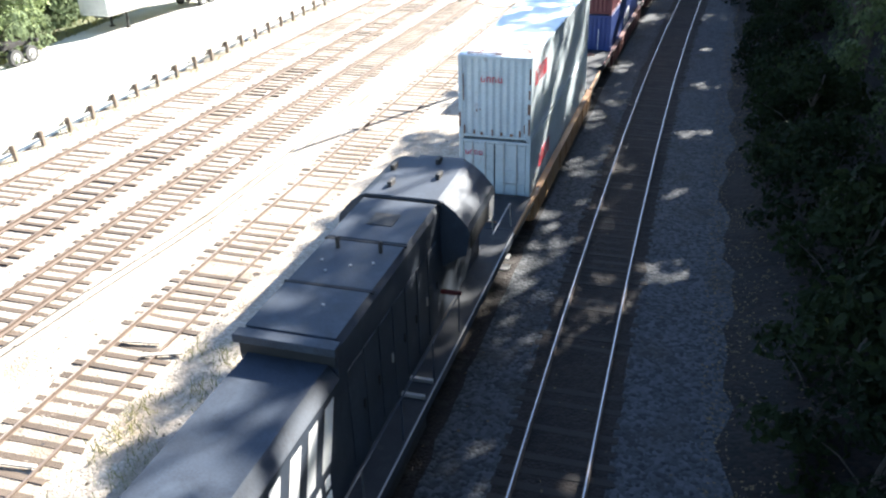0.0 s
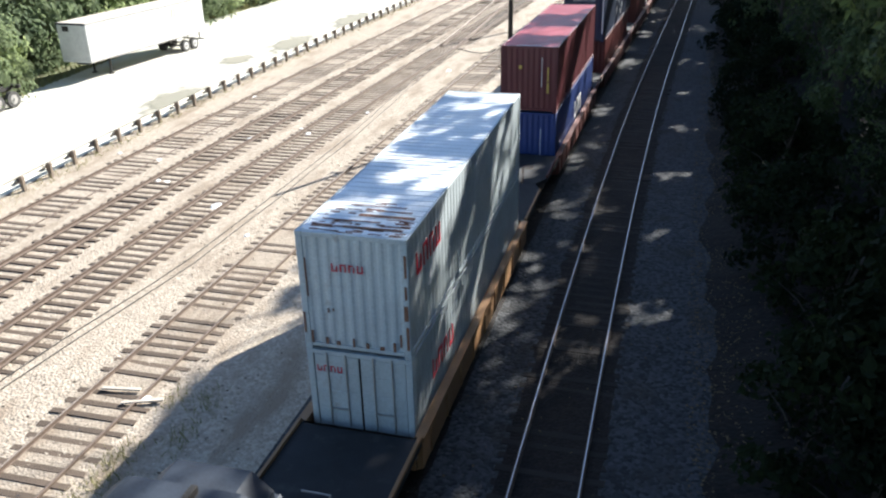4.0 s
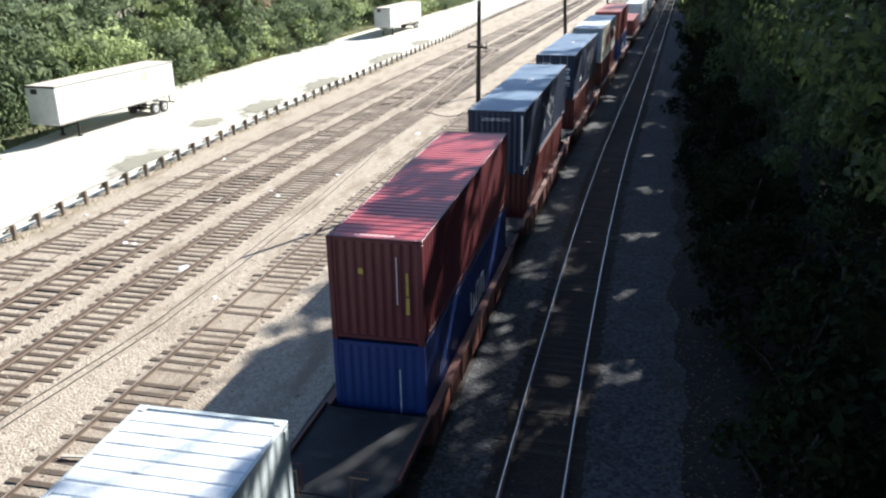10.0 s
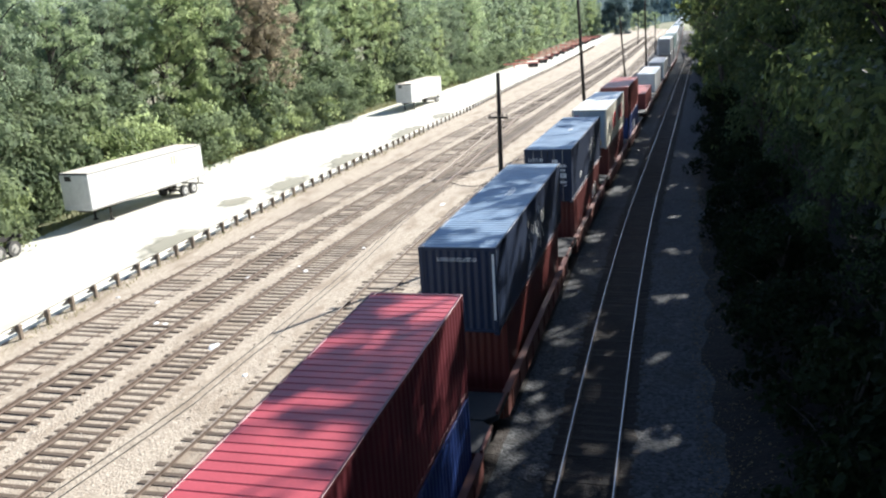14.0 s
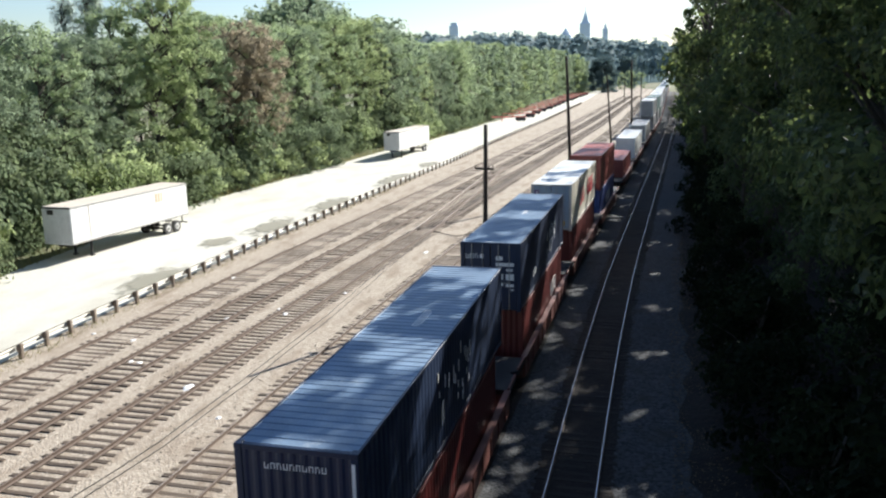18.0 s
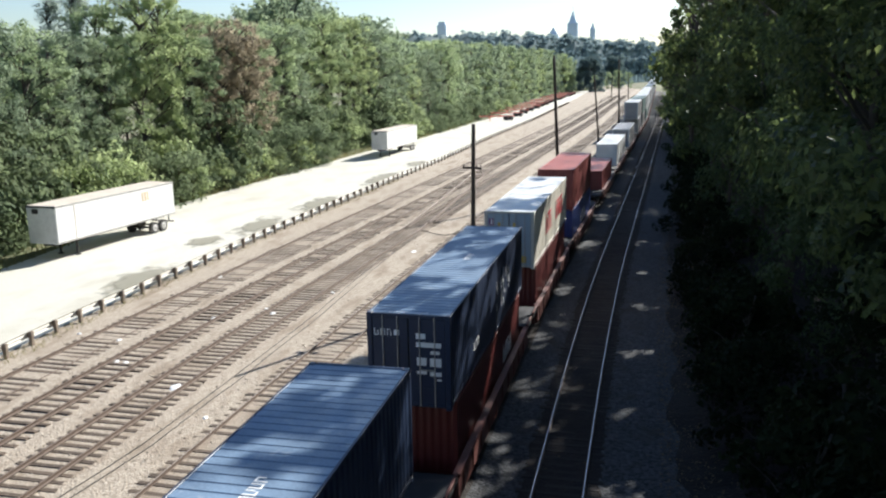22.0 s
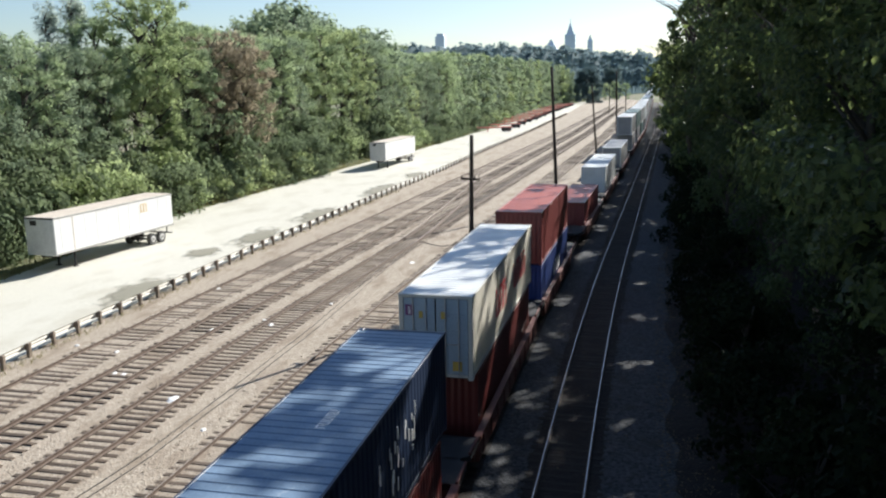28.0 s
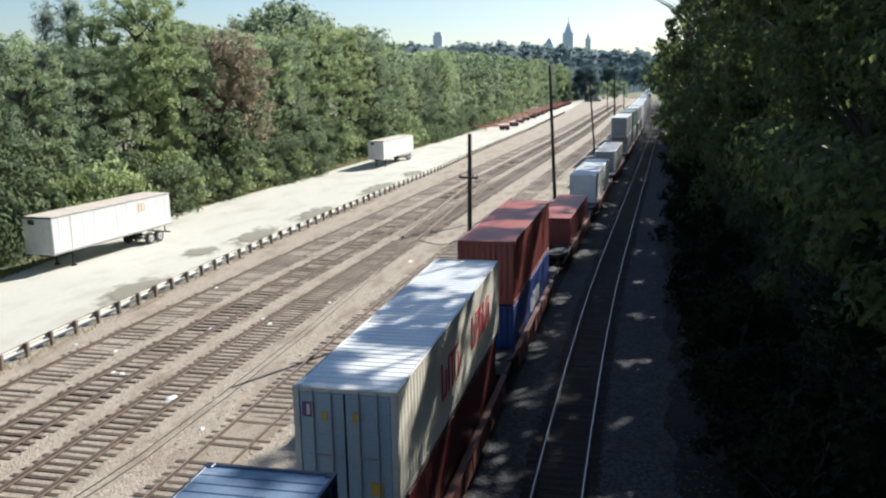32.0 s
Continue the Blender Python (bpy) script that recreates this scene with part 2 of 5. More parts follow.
M_leaf_rust = foliage("brownish_leaves", (0.24, 0.225, 0.165), (0.345, 0.29, 0.205), 0.7)
# Distance haze is put into these two bluish leaf tones.
M_leaf_far = foliage("haze_blued_leaves", (0.17, 0.235, 0.255), (0.25, 0.33, 0.35), 0.5)
M_leaf_round = foliage("haze_blued_dark_leaves", (0.095, 0.14, 0.145), (0.14, 0.195, 0.19), 0.5)
# Shade of the wood beside the line is put into these two leaf tones.
M_leaf_under = foliage("deep_shade_toned_leaves", (0.008, 0.013, 0.007), (0.03, 0.042, 0.016), 0.4)
M_leaf_edge = foliage("shade_dimmed_leaves", (0.018, 0.033, 0.018), (0.11, 0.145, 0.06), 0.5, 0.2, 0.5)
M_fallen = foliage("fallen_leaves", (0.10, 0.07, 0.04), (0.25, 0.19, 0.11), 0.1)
M_weed = foliage("dry_weeds", (0.16, 0.16, 0.06), (0.34, 0.30, 0.14), 0.3)
# Shade goes into the dark leaf tone, sun flecks into the pale one.
M_leaf_shade = foliage("shade_and_fleck_toned_leaves", (0.022, 0.04, 0.022), (0.195, 0.24, 0.08), 0.66, 0.4, 0.42, 0.8)


def paint(name, color, rust=0.25, rough=0.45):
    return surface(name, color, rough, 0.0, vary=0.16, grain=1.2, fine=18, bump=0.03, stain=tuple(0.45 * c + 0.55 * r for c, r in zip(color, RUST)), stain_size=0.7, stain_amount=rust)


# ---- mesh building ----
class Geo:
    """Gathers faces for one mesh."""

    def __init__(self):
        self.v, self.f = [], []

    def add(self, verts, faces, m=None):
        k = len(self.v)
        self.v += [tuple(m @ Vector(p)) if m else tuple(p) for p in verts]
        self.f += [tuple(i + k for i in face) for face in faces]
        return self

    def box(self, x0, x1, y0, y1, z0, z1, c=0.0, m=None):
        """A box; c: the width of its worn, chamfered edges."""
        if c <= 0:
            v = [(x, y, z) for x in (x0, x1) for y in (y0, y1) for z in (z0, z1)]
            return self.add(v, [(0, 1, 3, 2), (4, 6, 7, 5), (0, 4, 5, 1), (2, 3, 7, 6), (0, 2, 6, 4), (1, 5, 7, 3)], m)
        X, Y, Z = (x0, x1), (y0, y1), (z0, z1)
        v, idx = [], {}
        for i in (0, 1):
            for j in (0, 1):
                for k in (0, 1):
                    sx, sy, sz = (1 - 2 * i) * c, (1 - 2 * j) * c, (1 - 2 * k) * c
                    for a, p in enumerate(((X[i], Y[j] + sy, Z[k] + sz), (X[i] + sx, Y[j], Z[k] + sz), (X[i] + sx, Y[j] + sy, Z[k]))):
                        idx[i, j, k, a] = len(v)
                        v.append(p)
        f = []
        for i in (0, 1):
            f.append([idx[i, j, k, 0] for j, k in ((0, 0), (0, 1), (1, 1), (1, 0))][:: 1 if i == 0 else -1])
            f.append([idx[j, i, k, 1] for j, k in ((0, 0), (1, 0), (1, 1), (0, 1))][:: 1 if i == 0 else -1])
            f.append([idx[j, k, i, 2] for j, k in ((0, 0), (0, 1), (1, 1), (1, 0))][:: 1 if i == 0 else -1])
            for j in (0, 1):
                f.append((idx[i, j, 0, 0], idx[i, j, 0, 1], idx[i, j, 1, 1], idx[i, j, 1, 0]))
                f.append((idx[i, 0, j, 0], idx[i, 0, j, 2], idx[i, 1, j, 2], idx[i, 1, j, 0]))
                f.append((idx[0, i, j, 1], idx[0, i, j, 2], idx[1, i, j, 2], idx[1, i, j, 1]))
                for k in (0, 1):
                    f.append((idx[i, j, k, 0], idx[i, j, k, 1], idx[i, j, k, 2]))
        return self.add(v, f, m)

    def tube(self, points, r, sides=8, caps=True, r_end=None):
        """A round bar along points."""
        pts = [Vector(p) for p in points]
        k, n = len(self.v), len(pts)
        for i, p in enumerate(pts):
            way = (pts[min(i + 1, n - 1)] - pts[max(i - 1, 0)]).normalized()
            side = way.cross(Vector((0, 0, 1)) if abs(way.z) < 0.95 else Vector((1, 0, 0))).normalized()
            up = side.cross(way)
            rr = r if r_end is None else r + (r_end - r) * i / (n - 1)
            for s in range(sides):
                a = 2 * math.pi * s / sides
                self.v.append(tuple(p + rr * (math.cos(a) * side + math.sin(a) * up)))
        for i in range(n - 1):
            for s in range(sides):
                a, b = k + i * sides + s, k + i * sides + (s + 1) % sides
                self.f.append((a, b, b + sides, a + sides))
        if caps:
            self.f.append(tuple(k + s for s in reversed(range(sides))))
            self.f.append(tuple(k + (n - 1) * sides + s for s in range(sides)))
        return self

    def prism(self, profile, y0, y1, caps=True):
        """A profile of (x, z), drawn out along y."""
        k, n = len(self.v), len(profile)
        self.v += [(x, y, z) for y in (y0, y1) for x, z in profile]
        self.f += [(k + i, k + (i + 1) % n, k + n + (i + 1) % n, k + n + i) for i in range(n)]
        if caps:
            self.f += [tuple(k + i for i in reversed(range(n))), tuple(k + n + i for i in range(n))]
        return self

    def mesh(self, name, material, smooth=False):
        me = bpy.data.meshes.new(name)
        me.from_pydata(self.v, [], self.f)
        me.materials.append(material)
        bm = bmesh.new()
        bm.from_mesh(me)
        bmesh.ops.recalc_face_normals(bm, faces=bm.faces)
        bm.to_mesh(me)
        bm.free()
        if smooth:
            me.shade_smooth()
        return me


def part(name, geo, material, parent=None, label="", smooth=False):
    ob = new(name, geo.mesh(name, material, smooth))
    ob.parent = parent
    return tagged(ob, label) if label else ob


def raw_mesh(name, verts, faces, material):
    """For large sheets and leaves: no clean-up, from arrays."""
    me = bpy.data.meshes.new(name)
    me.from_pydata(verts.tolist() if hasattr(verts, "tolist") else verts, [], faces.tolist() if hasattr(faces, "tolist") else faces)
    me.materials.append(material)
    return me


# ---- the line: the tracks swing gently to the right and then run straight ----
def swing(y):
    if y < 0:
        return 0.0
    if y < 60:
        return 0.000525 * y * y
    if y < 205:
        return 1.89 + 0.063 * (y - 60)
    return 11.03 + 0.045 * (y - 205)


def slope(y):
    return 0.0 if y < 0 else 0.00105 * y if y < 60 else 0.063 if y < 205 else 0.045


TRACK_R, TRACK_T, TRACK_A, TRACK_B, TRACK_C, TRACK_D = -1.78, -5.87, -13.50, -18.33, -21.83, -25.08
GROUND = -0.22
YARD_Z = GROUND - 0.009


def along(points, y):
    ys, xs = [p[0] for p in points], [p[1] for p in points]
    return float(np.interp(y, ys, xs))


GUARD = [(10, -26.3), (20, -26.8), (35, -27.4), (60, -27.1), (95, -25.9), (118, -24.9), (160, -24.0), (215, -21.8), (322, -19.6), (490, -18.5), (560, -16.5)]
LOT_EDGE = [(10, -36.0), (46, -40.2), (73, -43.0), (98, -41.8), (131, -40.4), (155, -38.0), (187, -36.6), (300, -36.0), (437, -32.5), (527, -21.5), (560, -17.5)]


def ribbon(name, left, right, ys, z, material, kind="structure", label="", category=""):
    """A strip of ground between two lines; left and right give x for a y, z gives the height for (y, side 0..1)."""
    across = 6
    v = [(left(y) + (right(y) - left(y)) * k / across, y, z(y, k / across)) for y in ys for k in range(across + 1)]
    w = across + 1
    f = [(i * w + k, i * w + k + 1, (i + 1) * w + k + 1, (i + 1) * w + k) for i in range(len(ys) - 1) for k in range(across)]
    ob = new(name, raw_mesh(name, v, f, material))
    return tagged(ob, label, category, "", kind)


def ys_range(a, b, near=2.0):
    out = [a]
    while out[-1] < b:
        out.append(out[-1] + max(near, 0.03 * out[-1]))
    out[-1] = b
    return out


# ground: one sheet out to the horizon
gx = [-3000, -1200, -500, -250, -140, -90, -60, -50, -44, -38, -30, -24, -18, -12, -6, 0, 3, 5, 8, 12, 18, 30, 60, 140, 400, 1200, 3000]
gy = [-600, -200, -60, -20, 0, 10, 20, 30, 45, 60, 80, 100, 130, 160, 205, 260, 340, 450, 600, 800, 1100, 1600, 2400, 4000]
gv = []
for y in gy:
    for x in gx:
        u = x - swing(y) * (1 if -60 < x < 60 else 0)
        z = GROUND - 0.06
        if x > 3:
            z += min(2.2, 0.2 * (x - 3)) - 0.4
        if x < -44:
            z += min(3.0, 0.05 * (-44 - x))
        gv.append((x + (swing(y) if -60 < x < 60 and y < 600 else 0), y, z))
gw = len(gx)
gf = [(j * gw + i, j * gw + i + 1, (j + 1) * gw + i + 1, (j + 1) * gw + i) for j in range(len(gy) - 1) for i in range(gw - 1)]
tagged(new("ground", raw_mesh("ground", gv, gf, M_earth)), "dry earth ground that runs to the wooded horizon", "ground", "", "structure")
YS = ys_range(-30, 700)
YSF = ys_range(-30, 700, 0.7)
ribbon("yard_gravel", lambda y: along(GUARD, y) - 0.6 if y < 560 else -16.5 + swing(y) - swing(560), lambda y: -8.4 + swing(y), YS, lambda y, k: YARD_Z, M_yard, label="tan gravel of the railway yard between the tracks", category="gravel")
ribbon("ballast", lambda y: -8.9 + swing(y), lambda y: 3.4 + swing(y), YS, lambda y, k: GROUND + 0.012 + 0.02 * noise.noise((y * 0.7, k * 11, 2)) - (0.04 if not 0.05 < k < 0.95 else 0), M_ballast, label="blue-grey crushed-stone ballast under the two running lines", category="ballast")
ribbon("track_bed", lambda y: TRACK_R - 1.15 + swing(y) + 0.24 * noise.noise((y * 1.7, 1, 0)), lambda y: TRACK_R + 1.15 + swing(y) + 0.24 * noise.noise((y * 1.7, 5, 0)), YSF, lambda y, k: GROUND + 0.030, M_bed, label="oil-darkened ballast between the rails, toned for shade", category="ballast")
ribbon("track_bed", lambda y: TRACK_T - 1.4 + swing(y) + 0.14 * noise.noise((y * 1.1, 8, 0)), lambda y: TRACK_T + 1.4 + swing(y) + 0.14 * noise.noise((y * 1.1, 9, 0)), YSF, lambda y, k: GROUND + 0.030, M_bed, label="oil-darkened ballast under the train, toned for shade", category="ballast")
ribbon("verge", lambda y: 1.7 + swing(y) + 0.6 * noise.noise((y * 0.35, 3.1, 0)) + 0.45 * noise.noise((y * 1.3, 7.7, 0)), lambda y: 75.0 + swing(y), YSF, lambda y, k: -0.235 + 2.75 * min(1.0, 6.8 * k) ** 1.1, M_litter, label="soil with fallen leaves beside the line, darkened for shade", category="verge")
ribbon("lot", lambda y: along(LOT_EDGE, y), lambda y: along(GUARD, y) - 0.35, ys_range(-30, 555), lambda y, k: GROUND + 0.07 + 0.03 * noise.noise((y * 0.1, k * 3, 5)), M_lot, label="pale crushed-stone parking lot beside the yard", category="lot")
for k, x0 in enumerate((TRACK_A, TRACK_B, TRACK_C, TRACK_D)):
    ribbon("yard_track_bed", lambda y, x0=x0, k=k: x0 - 1.1 + swing(y) + 0.35 * noise.noise((y * 0.5, k + 20, 0)), lambda y, x0=x0, k=k: x0 + 1.1 + swing(y) + 0.35 * noise.noise((y * 0.5, k + 30, 0)), ys_range(-30 if k == 0 else 44, 600, 1.2), lambda y, k: YARD_Z + 0.006, M_yard_bed, label="brown stained gravel between the rails of the old yard track", category="gravel")


# ---- guard rail between the lot and the yard ----
def guard_rail():
    rail = tagged(new("guard_rail"), "long galvanised guard rail on weathered wooden posts", "guard rail")
    post = Geo().box(-0.09, 0.09, -0.09, 0.09, -0.3, 0.66, 0.015).mesh("post", M_post)
    block = Geo().box(-0.17, -0.09, -0.08, 0.08, 0.30, 0.60, 0.01).mesh("spacer_block", M_post)
    y = 14.0
    while y < 330:
        ob = new("post", post)
        ob.parent = rail
        ob.matrix_basis = pose(along(GUARD, y) + random.uniform(-0.03, 0.03), y, GROUND + 0.04, random.uniform(-3, 3), random.uniform(-3, 3), random.uniform(-6, 6))
        if y < 90:
            b = new("spacer_block", block)
            b.parent = ob
        y += 1.9
    wave = [(0, 0.31), (-0.05, 0.36), (-0.05, 0.41), (0, 0.455), (-0.05, 0.50), (-0.05, 0.55), (0, 0.60)]
    y = 14.0
    while y < 330:
        g = Geo()
        y1 = y + 3.8
        k = len(g.v)
        for yy in (y - 0.05, y1 + 0.05):
            for dx, z in wave:
                g.v.append((along(GUARD, yy) - 0.17 + dx, yy, GROUND + 0.06 + z))
        for yy in (y1 + 0.05, y - 0.05):
            for dx, z in wave:
                g.v.append((along(GUARD, yy) - 0.166 + dx, yy, GROUND + 0.06 + z))
        n = len(wave)
        for a, b in ((0, 1), (2, 3)):
            for i in range(n - 1):
                g.f.append((a * n + i, a * n + i + 1, b * n + i + 1, b * n + i))
        me = bpy.data.meshes.new("beam")
        me.from_pydata(g.v, [], g.f)
        me.materials.append(M_beam)
        ob = new("beam", me)
        ob.parent = rail
        y = y1


guard_rail()


# ---- line poles ----
def line_pole(y, x, top, lean_x, lean_y, r, bar=None):
    ob = tagged(new("line_pole"), "dark wooden line pole that leans a little beside the tracks", "pole", "poles along the tracks")
    ob.matrix_basis = pose(x, y, GROUND)
    h = top - GROUND
    pts = [(lean_x * i / 6, lean_y * i / 6, h * i / 6 - (0.3 if i == 0 else 0)) for i in range(7)]
    part("shaft", Geo().tube(pts, r, 10, True, r * 0.72), M_pole, ob, smooth=True)
    if bar:
        z = bar - GROUND
        k = z / h
        part("crossarm", Geo().box(-0.58, 0.5, -0.05, 0.05, -0.06, 0.06, 0.01, pose(lean_x * k, lean_y * k - r - 0.03, z, 0, 2, 0)), M_pole, ob)
        for dx in (-0.5, 0.22, 0.44):
            part("insulator", Geo().tube([(lean_x * k + dx, lean_y * k - r - 0.03, z + 0.06), (lean_x * k + dx, lean_y * k - r - 0.03, z + 0.2)], 0.035, 6), M_dark, ob)
    else:
        part("cap", Geo().tube([(lean_x, lean_y, h - 0.02), (lean_x, lean_y, h + 0.06)], r * 0.76, 10), M_dark, ob)
    return ob


line_pole(45.2, -7.96, 9.5, 0.10, 0.0, 0.15, 7.1)
line_pole(83.8, -5.84, 13.7, -0.66, 0.0, 0.19)
line_pole(146.0, -3.46, 11.6, -1.0, 0.0, 0.18)
line_pole(202.0, -0.2, 14.6, -0.35, 0.0, 0.24)
line_pole(250.0, 2.3, 10.2, -0.2, 0.0, 0.17)
line_pole(330.0, -3.4, 10.5, 0.1, 0.0, 0.2)


# ---- parked trailers ----
def road_wheel(parent, x, y, z, r=0.5, w=0.28, out=1, rim=None):
    tyre = part("tyre", Geo().tube([(x - w / 2, y, z), (x - w * 0.35, y, z), (x + w * 0.35, y, z), (x + w / 2, y, z)], r, 18), M_tyre, parent, smooth=False)
    part("rim", Geo().tube([(x + out * w / 2 - out * 0.02, y, z), (x + out * w / 2 + out * 0.015, y, z)], r * 0.58, 14), rim or M_rim, tyre)
    part("hub", Geo().tube([(x + out * w / 2 + out * 0.01, y, z), (x + out * w / 2 + out * 0.09, y, z)], r * 0.2, 10), M_galv, tyre)


def box_trailer(m, length, base, top, label, logo=True, tandem=0.8):
    """A van trailer; its end with the landing gear is at y = 0, its wheels near y = length."""
    ob = tagged(new("box_trailer"), label, "trailer")
    ob.matrix_basis = m
    w = 1.25
    part("body", Geo().box(-w, w, 0, length, base, top, 0.03), M_trailer, ob)
    part("roof_panel", Geo().box(-w + 0.06, w - 0.06, 0.06, length - 0.06, top, top + 0.02, 0.005), M_trailer_roof, ob, "weathered beige roof panel")
    for z in (base + 0.02, top - 0.10):
        part("side_rail", Geo().box(w, w + 0.025, 0, length, z, z + 0.12, 0.008), M_galv, ob)
    for k in range(int(length / 1.2)):
        part("panel_seam", Geo().box(w, w + 0.008, 0.6 + k * 1.2, 0.63 + k * 1.2, base + 0.14, top - 0.11), M_trailer, ob)
    part("end_wall", Geo().box(-w + 0.05, w - 0.05, -0.03, 0.0, base + 0.06, top - 0.12, 0.008), M_trailer_end, ob, "grey end wall, toned down for shade")
    part("end_header", Geo().box(-w, w, -0.05, 0.0, top - 0.11, top, 0.008), M_dark, ob)
    part("vent_panel", Geo().box(-0.75, -0.2, -0.045, -0.03, top - 0.55, top - 0.2, 0.004), M_dark, ob, "small dark vent panel")
    for x in (-0.95, 0.35):
        part("end_marker", Geo().box(x, x + 0.55, -0.045, -0.028, base + 0.02, base + 0.12), M_white, ob)
    part("floor_frame", Geo().box(-0.5, 0.5, 0.4, length - 0.4, base - 0.22, base, 0.02), M_dark, ob)
    for x in (-0.75, 0.75):
        part("landing_leg", Geo().box(x - 0.06, x + 0.06, 2.2, 2.34, 0.08, base, 0.01), M_dark, ob)
        part("landing_foot", Geo().box(x - 0.15, x + 0.15, 2.1, 2.44, 0.0, 0.08, 0.01), M_dark, ob)
    for i in (0, 1):
        yy = length - tandem - 1.9 + i * 1.15
        axle = part("axle", Geo().tube([(-1.1, yy, 0.47), (1.1, yy, 0.47)], 0.07, 8), M_dark, ob)
        road_wheel(axle, 1.05, yy, 0.47, 0.47, out=1)
        road_wheel(axle, -1.05, yy, 0.47, 0.47, out=-1)
    part("stain_strip", Geo().box(w + 0.008, w + 0.014, 1.75, 1.83, base + 0.14, top - 0.11), M_trailer_roof, ob)
    part("bumper", Geo().box(-1.1, 1.1, length - 0.1, length, 0.5, 0.6, 0.01), M_dark, ob)
    for x in (-0.6, 0.6):
        part("bumper_stay", Geo().box(x - 0.04, x + 0.04, length - 0.08, length - 0.02, 0.6, base), M_dark, ob)
    if logo:
        part("logo_panel", Geo().box(w, w + 0.012, length - 4.1, length - 3.3, top - 1.0, top - 0.35), M_tan_mark, ob, "small tan square mark")
        part("logo_bar", Geo().box(w + 0.012, w + 0.02, length - 3.95, length - 3.8, top - 0.95, top - 0.4), M_trailer, ob)
        part("logo_bar", Geo().box(w + 0.012, w + 0.02, length - 3.6, length - 3.45, top - 0.95, top - 0.4), M_trailer, ob)
    return ob


LOT_Z = GROUND + 0.07
box_trailer(pose(-38.95, 49.4, LOT_Z, 0, 0, -5.7) , 13.3, 1.2, 3.85, "white van trailer with a beige roof parked at the wood's edge")
box_trailer(pose(-35.2, 120.0, LOT_Z, 0, 0, -3.2), 15.3, 1.2, 3.98, "plain white van trailer parked farther along the wood", False)


def chassis(m, length, material, label, group="", rims=None):
    """A skeletal container chassis on two axles, wheels at the far end."""
    ob = tagged(new("container_chassis"), label, "chassis", group)
    ob.matrix_basis = m
    for x in (-0.45, 0.45):
        part("main_beam", Geo().box(x - 0.07, x + 0.07, 0, length, 0.95, 1.25, 0.01), material, ob)
    for y in (0.1, length * 0.35, length * 0.65, length - 0.15):
        part("cross_bolster", Geo().box(-1.2, 1.2, y - 0.09, y + 0.09, 1.08, 1.28, 0.01), material, ob)
    for x in (-0.7, 0.7):
        part("landing_leg", Geo().box(x - 0.06, x + 0.06, 2.6, 2.74, 0.0, 1.0, 0.01), material, ob)
    for i in (0, 1):
        yy = length - 2.0 + i * 1.25
        axle = part("axle", Geo().tube([(-1.1, yy, 0.5), (1.1, yy, 0.5)], 0.07, 8), M_dark, ob)
        road_wheel(axle, 1.0, yy, 0.5, out=1, rim=rims or M_dark)
        road_wheel(axle, -1.0, yy, 0.5, out=-1, rim=rims or M_dark)
    return ob


chassis(pose(-39.9, 30.6, LOT_Z, 0, 0, -3), 12.2, M_dark, "dark skeletal container chassis parked by the bushes", rims=M_galv)
first = chassis(pose(-35.6, 214, LOT_Z, 0, 0, -70), 9.0, M_orange, "faded orange-red container chassis in a parked row", "row of parked chassis")
yy = 214.0
for k in range(14):
    yy += 16.0 + random.uniform(-3, 3)
    copy_thing(first, pose(along(LOT_EDGE, yy) + 0.9 + random.uniform(-0.5, 0.5), yy, LOT_Z, 0, 0, -70 + random.uniform(-4, 4)))

# damp hollows in the lot
for x, y, rx, ry in ((-29.2, 45.6, 1.5, 3.4), (-30.9, 57.1, 1.2, 2.0), (-29.6, 64.3, 1.5, 4.2), (-28.8, 76.2, 1.5, 5.0), (-27.8, 96.4, 1.6, 5.5), (-27.6, 112, 1.2, 3.5)):
    n, pts, rx, ry = 36, [(0, 0, 0)], rx * 1.3, ry * 1.3
    for i in range(n):
        a = 2 * math.pi * i / n
        k = 1 + 0.35 * noise.noise((math.cos(a) * 1.5 + x, math.sin(a) * 1.5 + y, 0))
        pts.append((rx * k * math.cos(a), ry * k * math.sin(a), 0))
    ob = new("damp_hollow", raw_mesh("damp_hollow", pts, [(0, i + 1, (i + 1) % n + 1) for i in range(n)], M_puddle))
    ob.location = (x, y, LOT_Z + 0.045)
    tagged(ob, "damp grey-brown hollow in the pale lot", "puddle", "damp hollows")

# thin dark lines on the yard gravel
def ground_line(name, pts, r, label, category):
    ob = new(name, Geo().tube(pts, r, 6).mesh(name, M_dull_black, True))
    return tagged(ob, label, category)


DARK_LINE = [(6, -18.1), (16, -16.95), (20, -16.45), (24, -15.95), (30, -15.75), (40, -15.6), (58, -15.95), (80, -15.4), (140, -11.0)]
for off in (0.0, 0.36):
    ground_line("thin_dark_line", [(along(DARK_LINE, y) + off + 0.10 * noise.noise((y * 0.25, off * 7, 3)), y, GROUND + 0.02) for y in range(8, 140, 2)], 0.017, "thin dark line along the yard gravel", "cable")
# Dark tube added to stand for a pole's shadow on the gravel.
ground_line("pole_shadow_line", [(-15.8, 63.9, GROUND + 0.06), (-15.1, 63.5, GROUND + 0.08), (-14.4, 62.9, GROUND + 0.06), (-13.8, 62.4, GROUND + 0.06), (-13.1, 62.1, GROUND + 0.07), (-12.6, 62.6, GROUND + 0.08), (-12.0, 63.4, -0.12), (-11.0, 63.6, -0.12)], 0.028, "dark line drawn for a pole's shadow across the gravel", "hose")

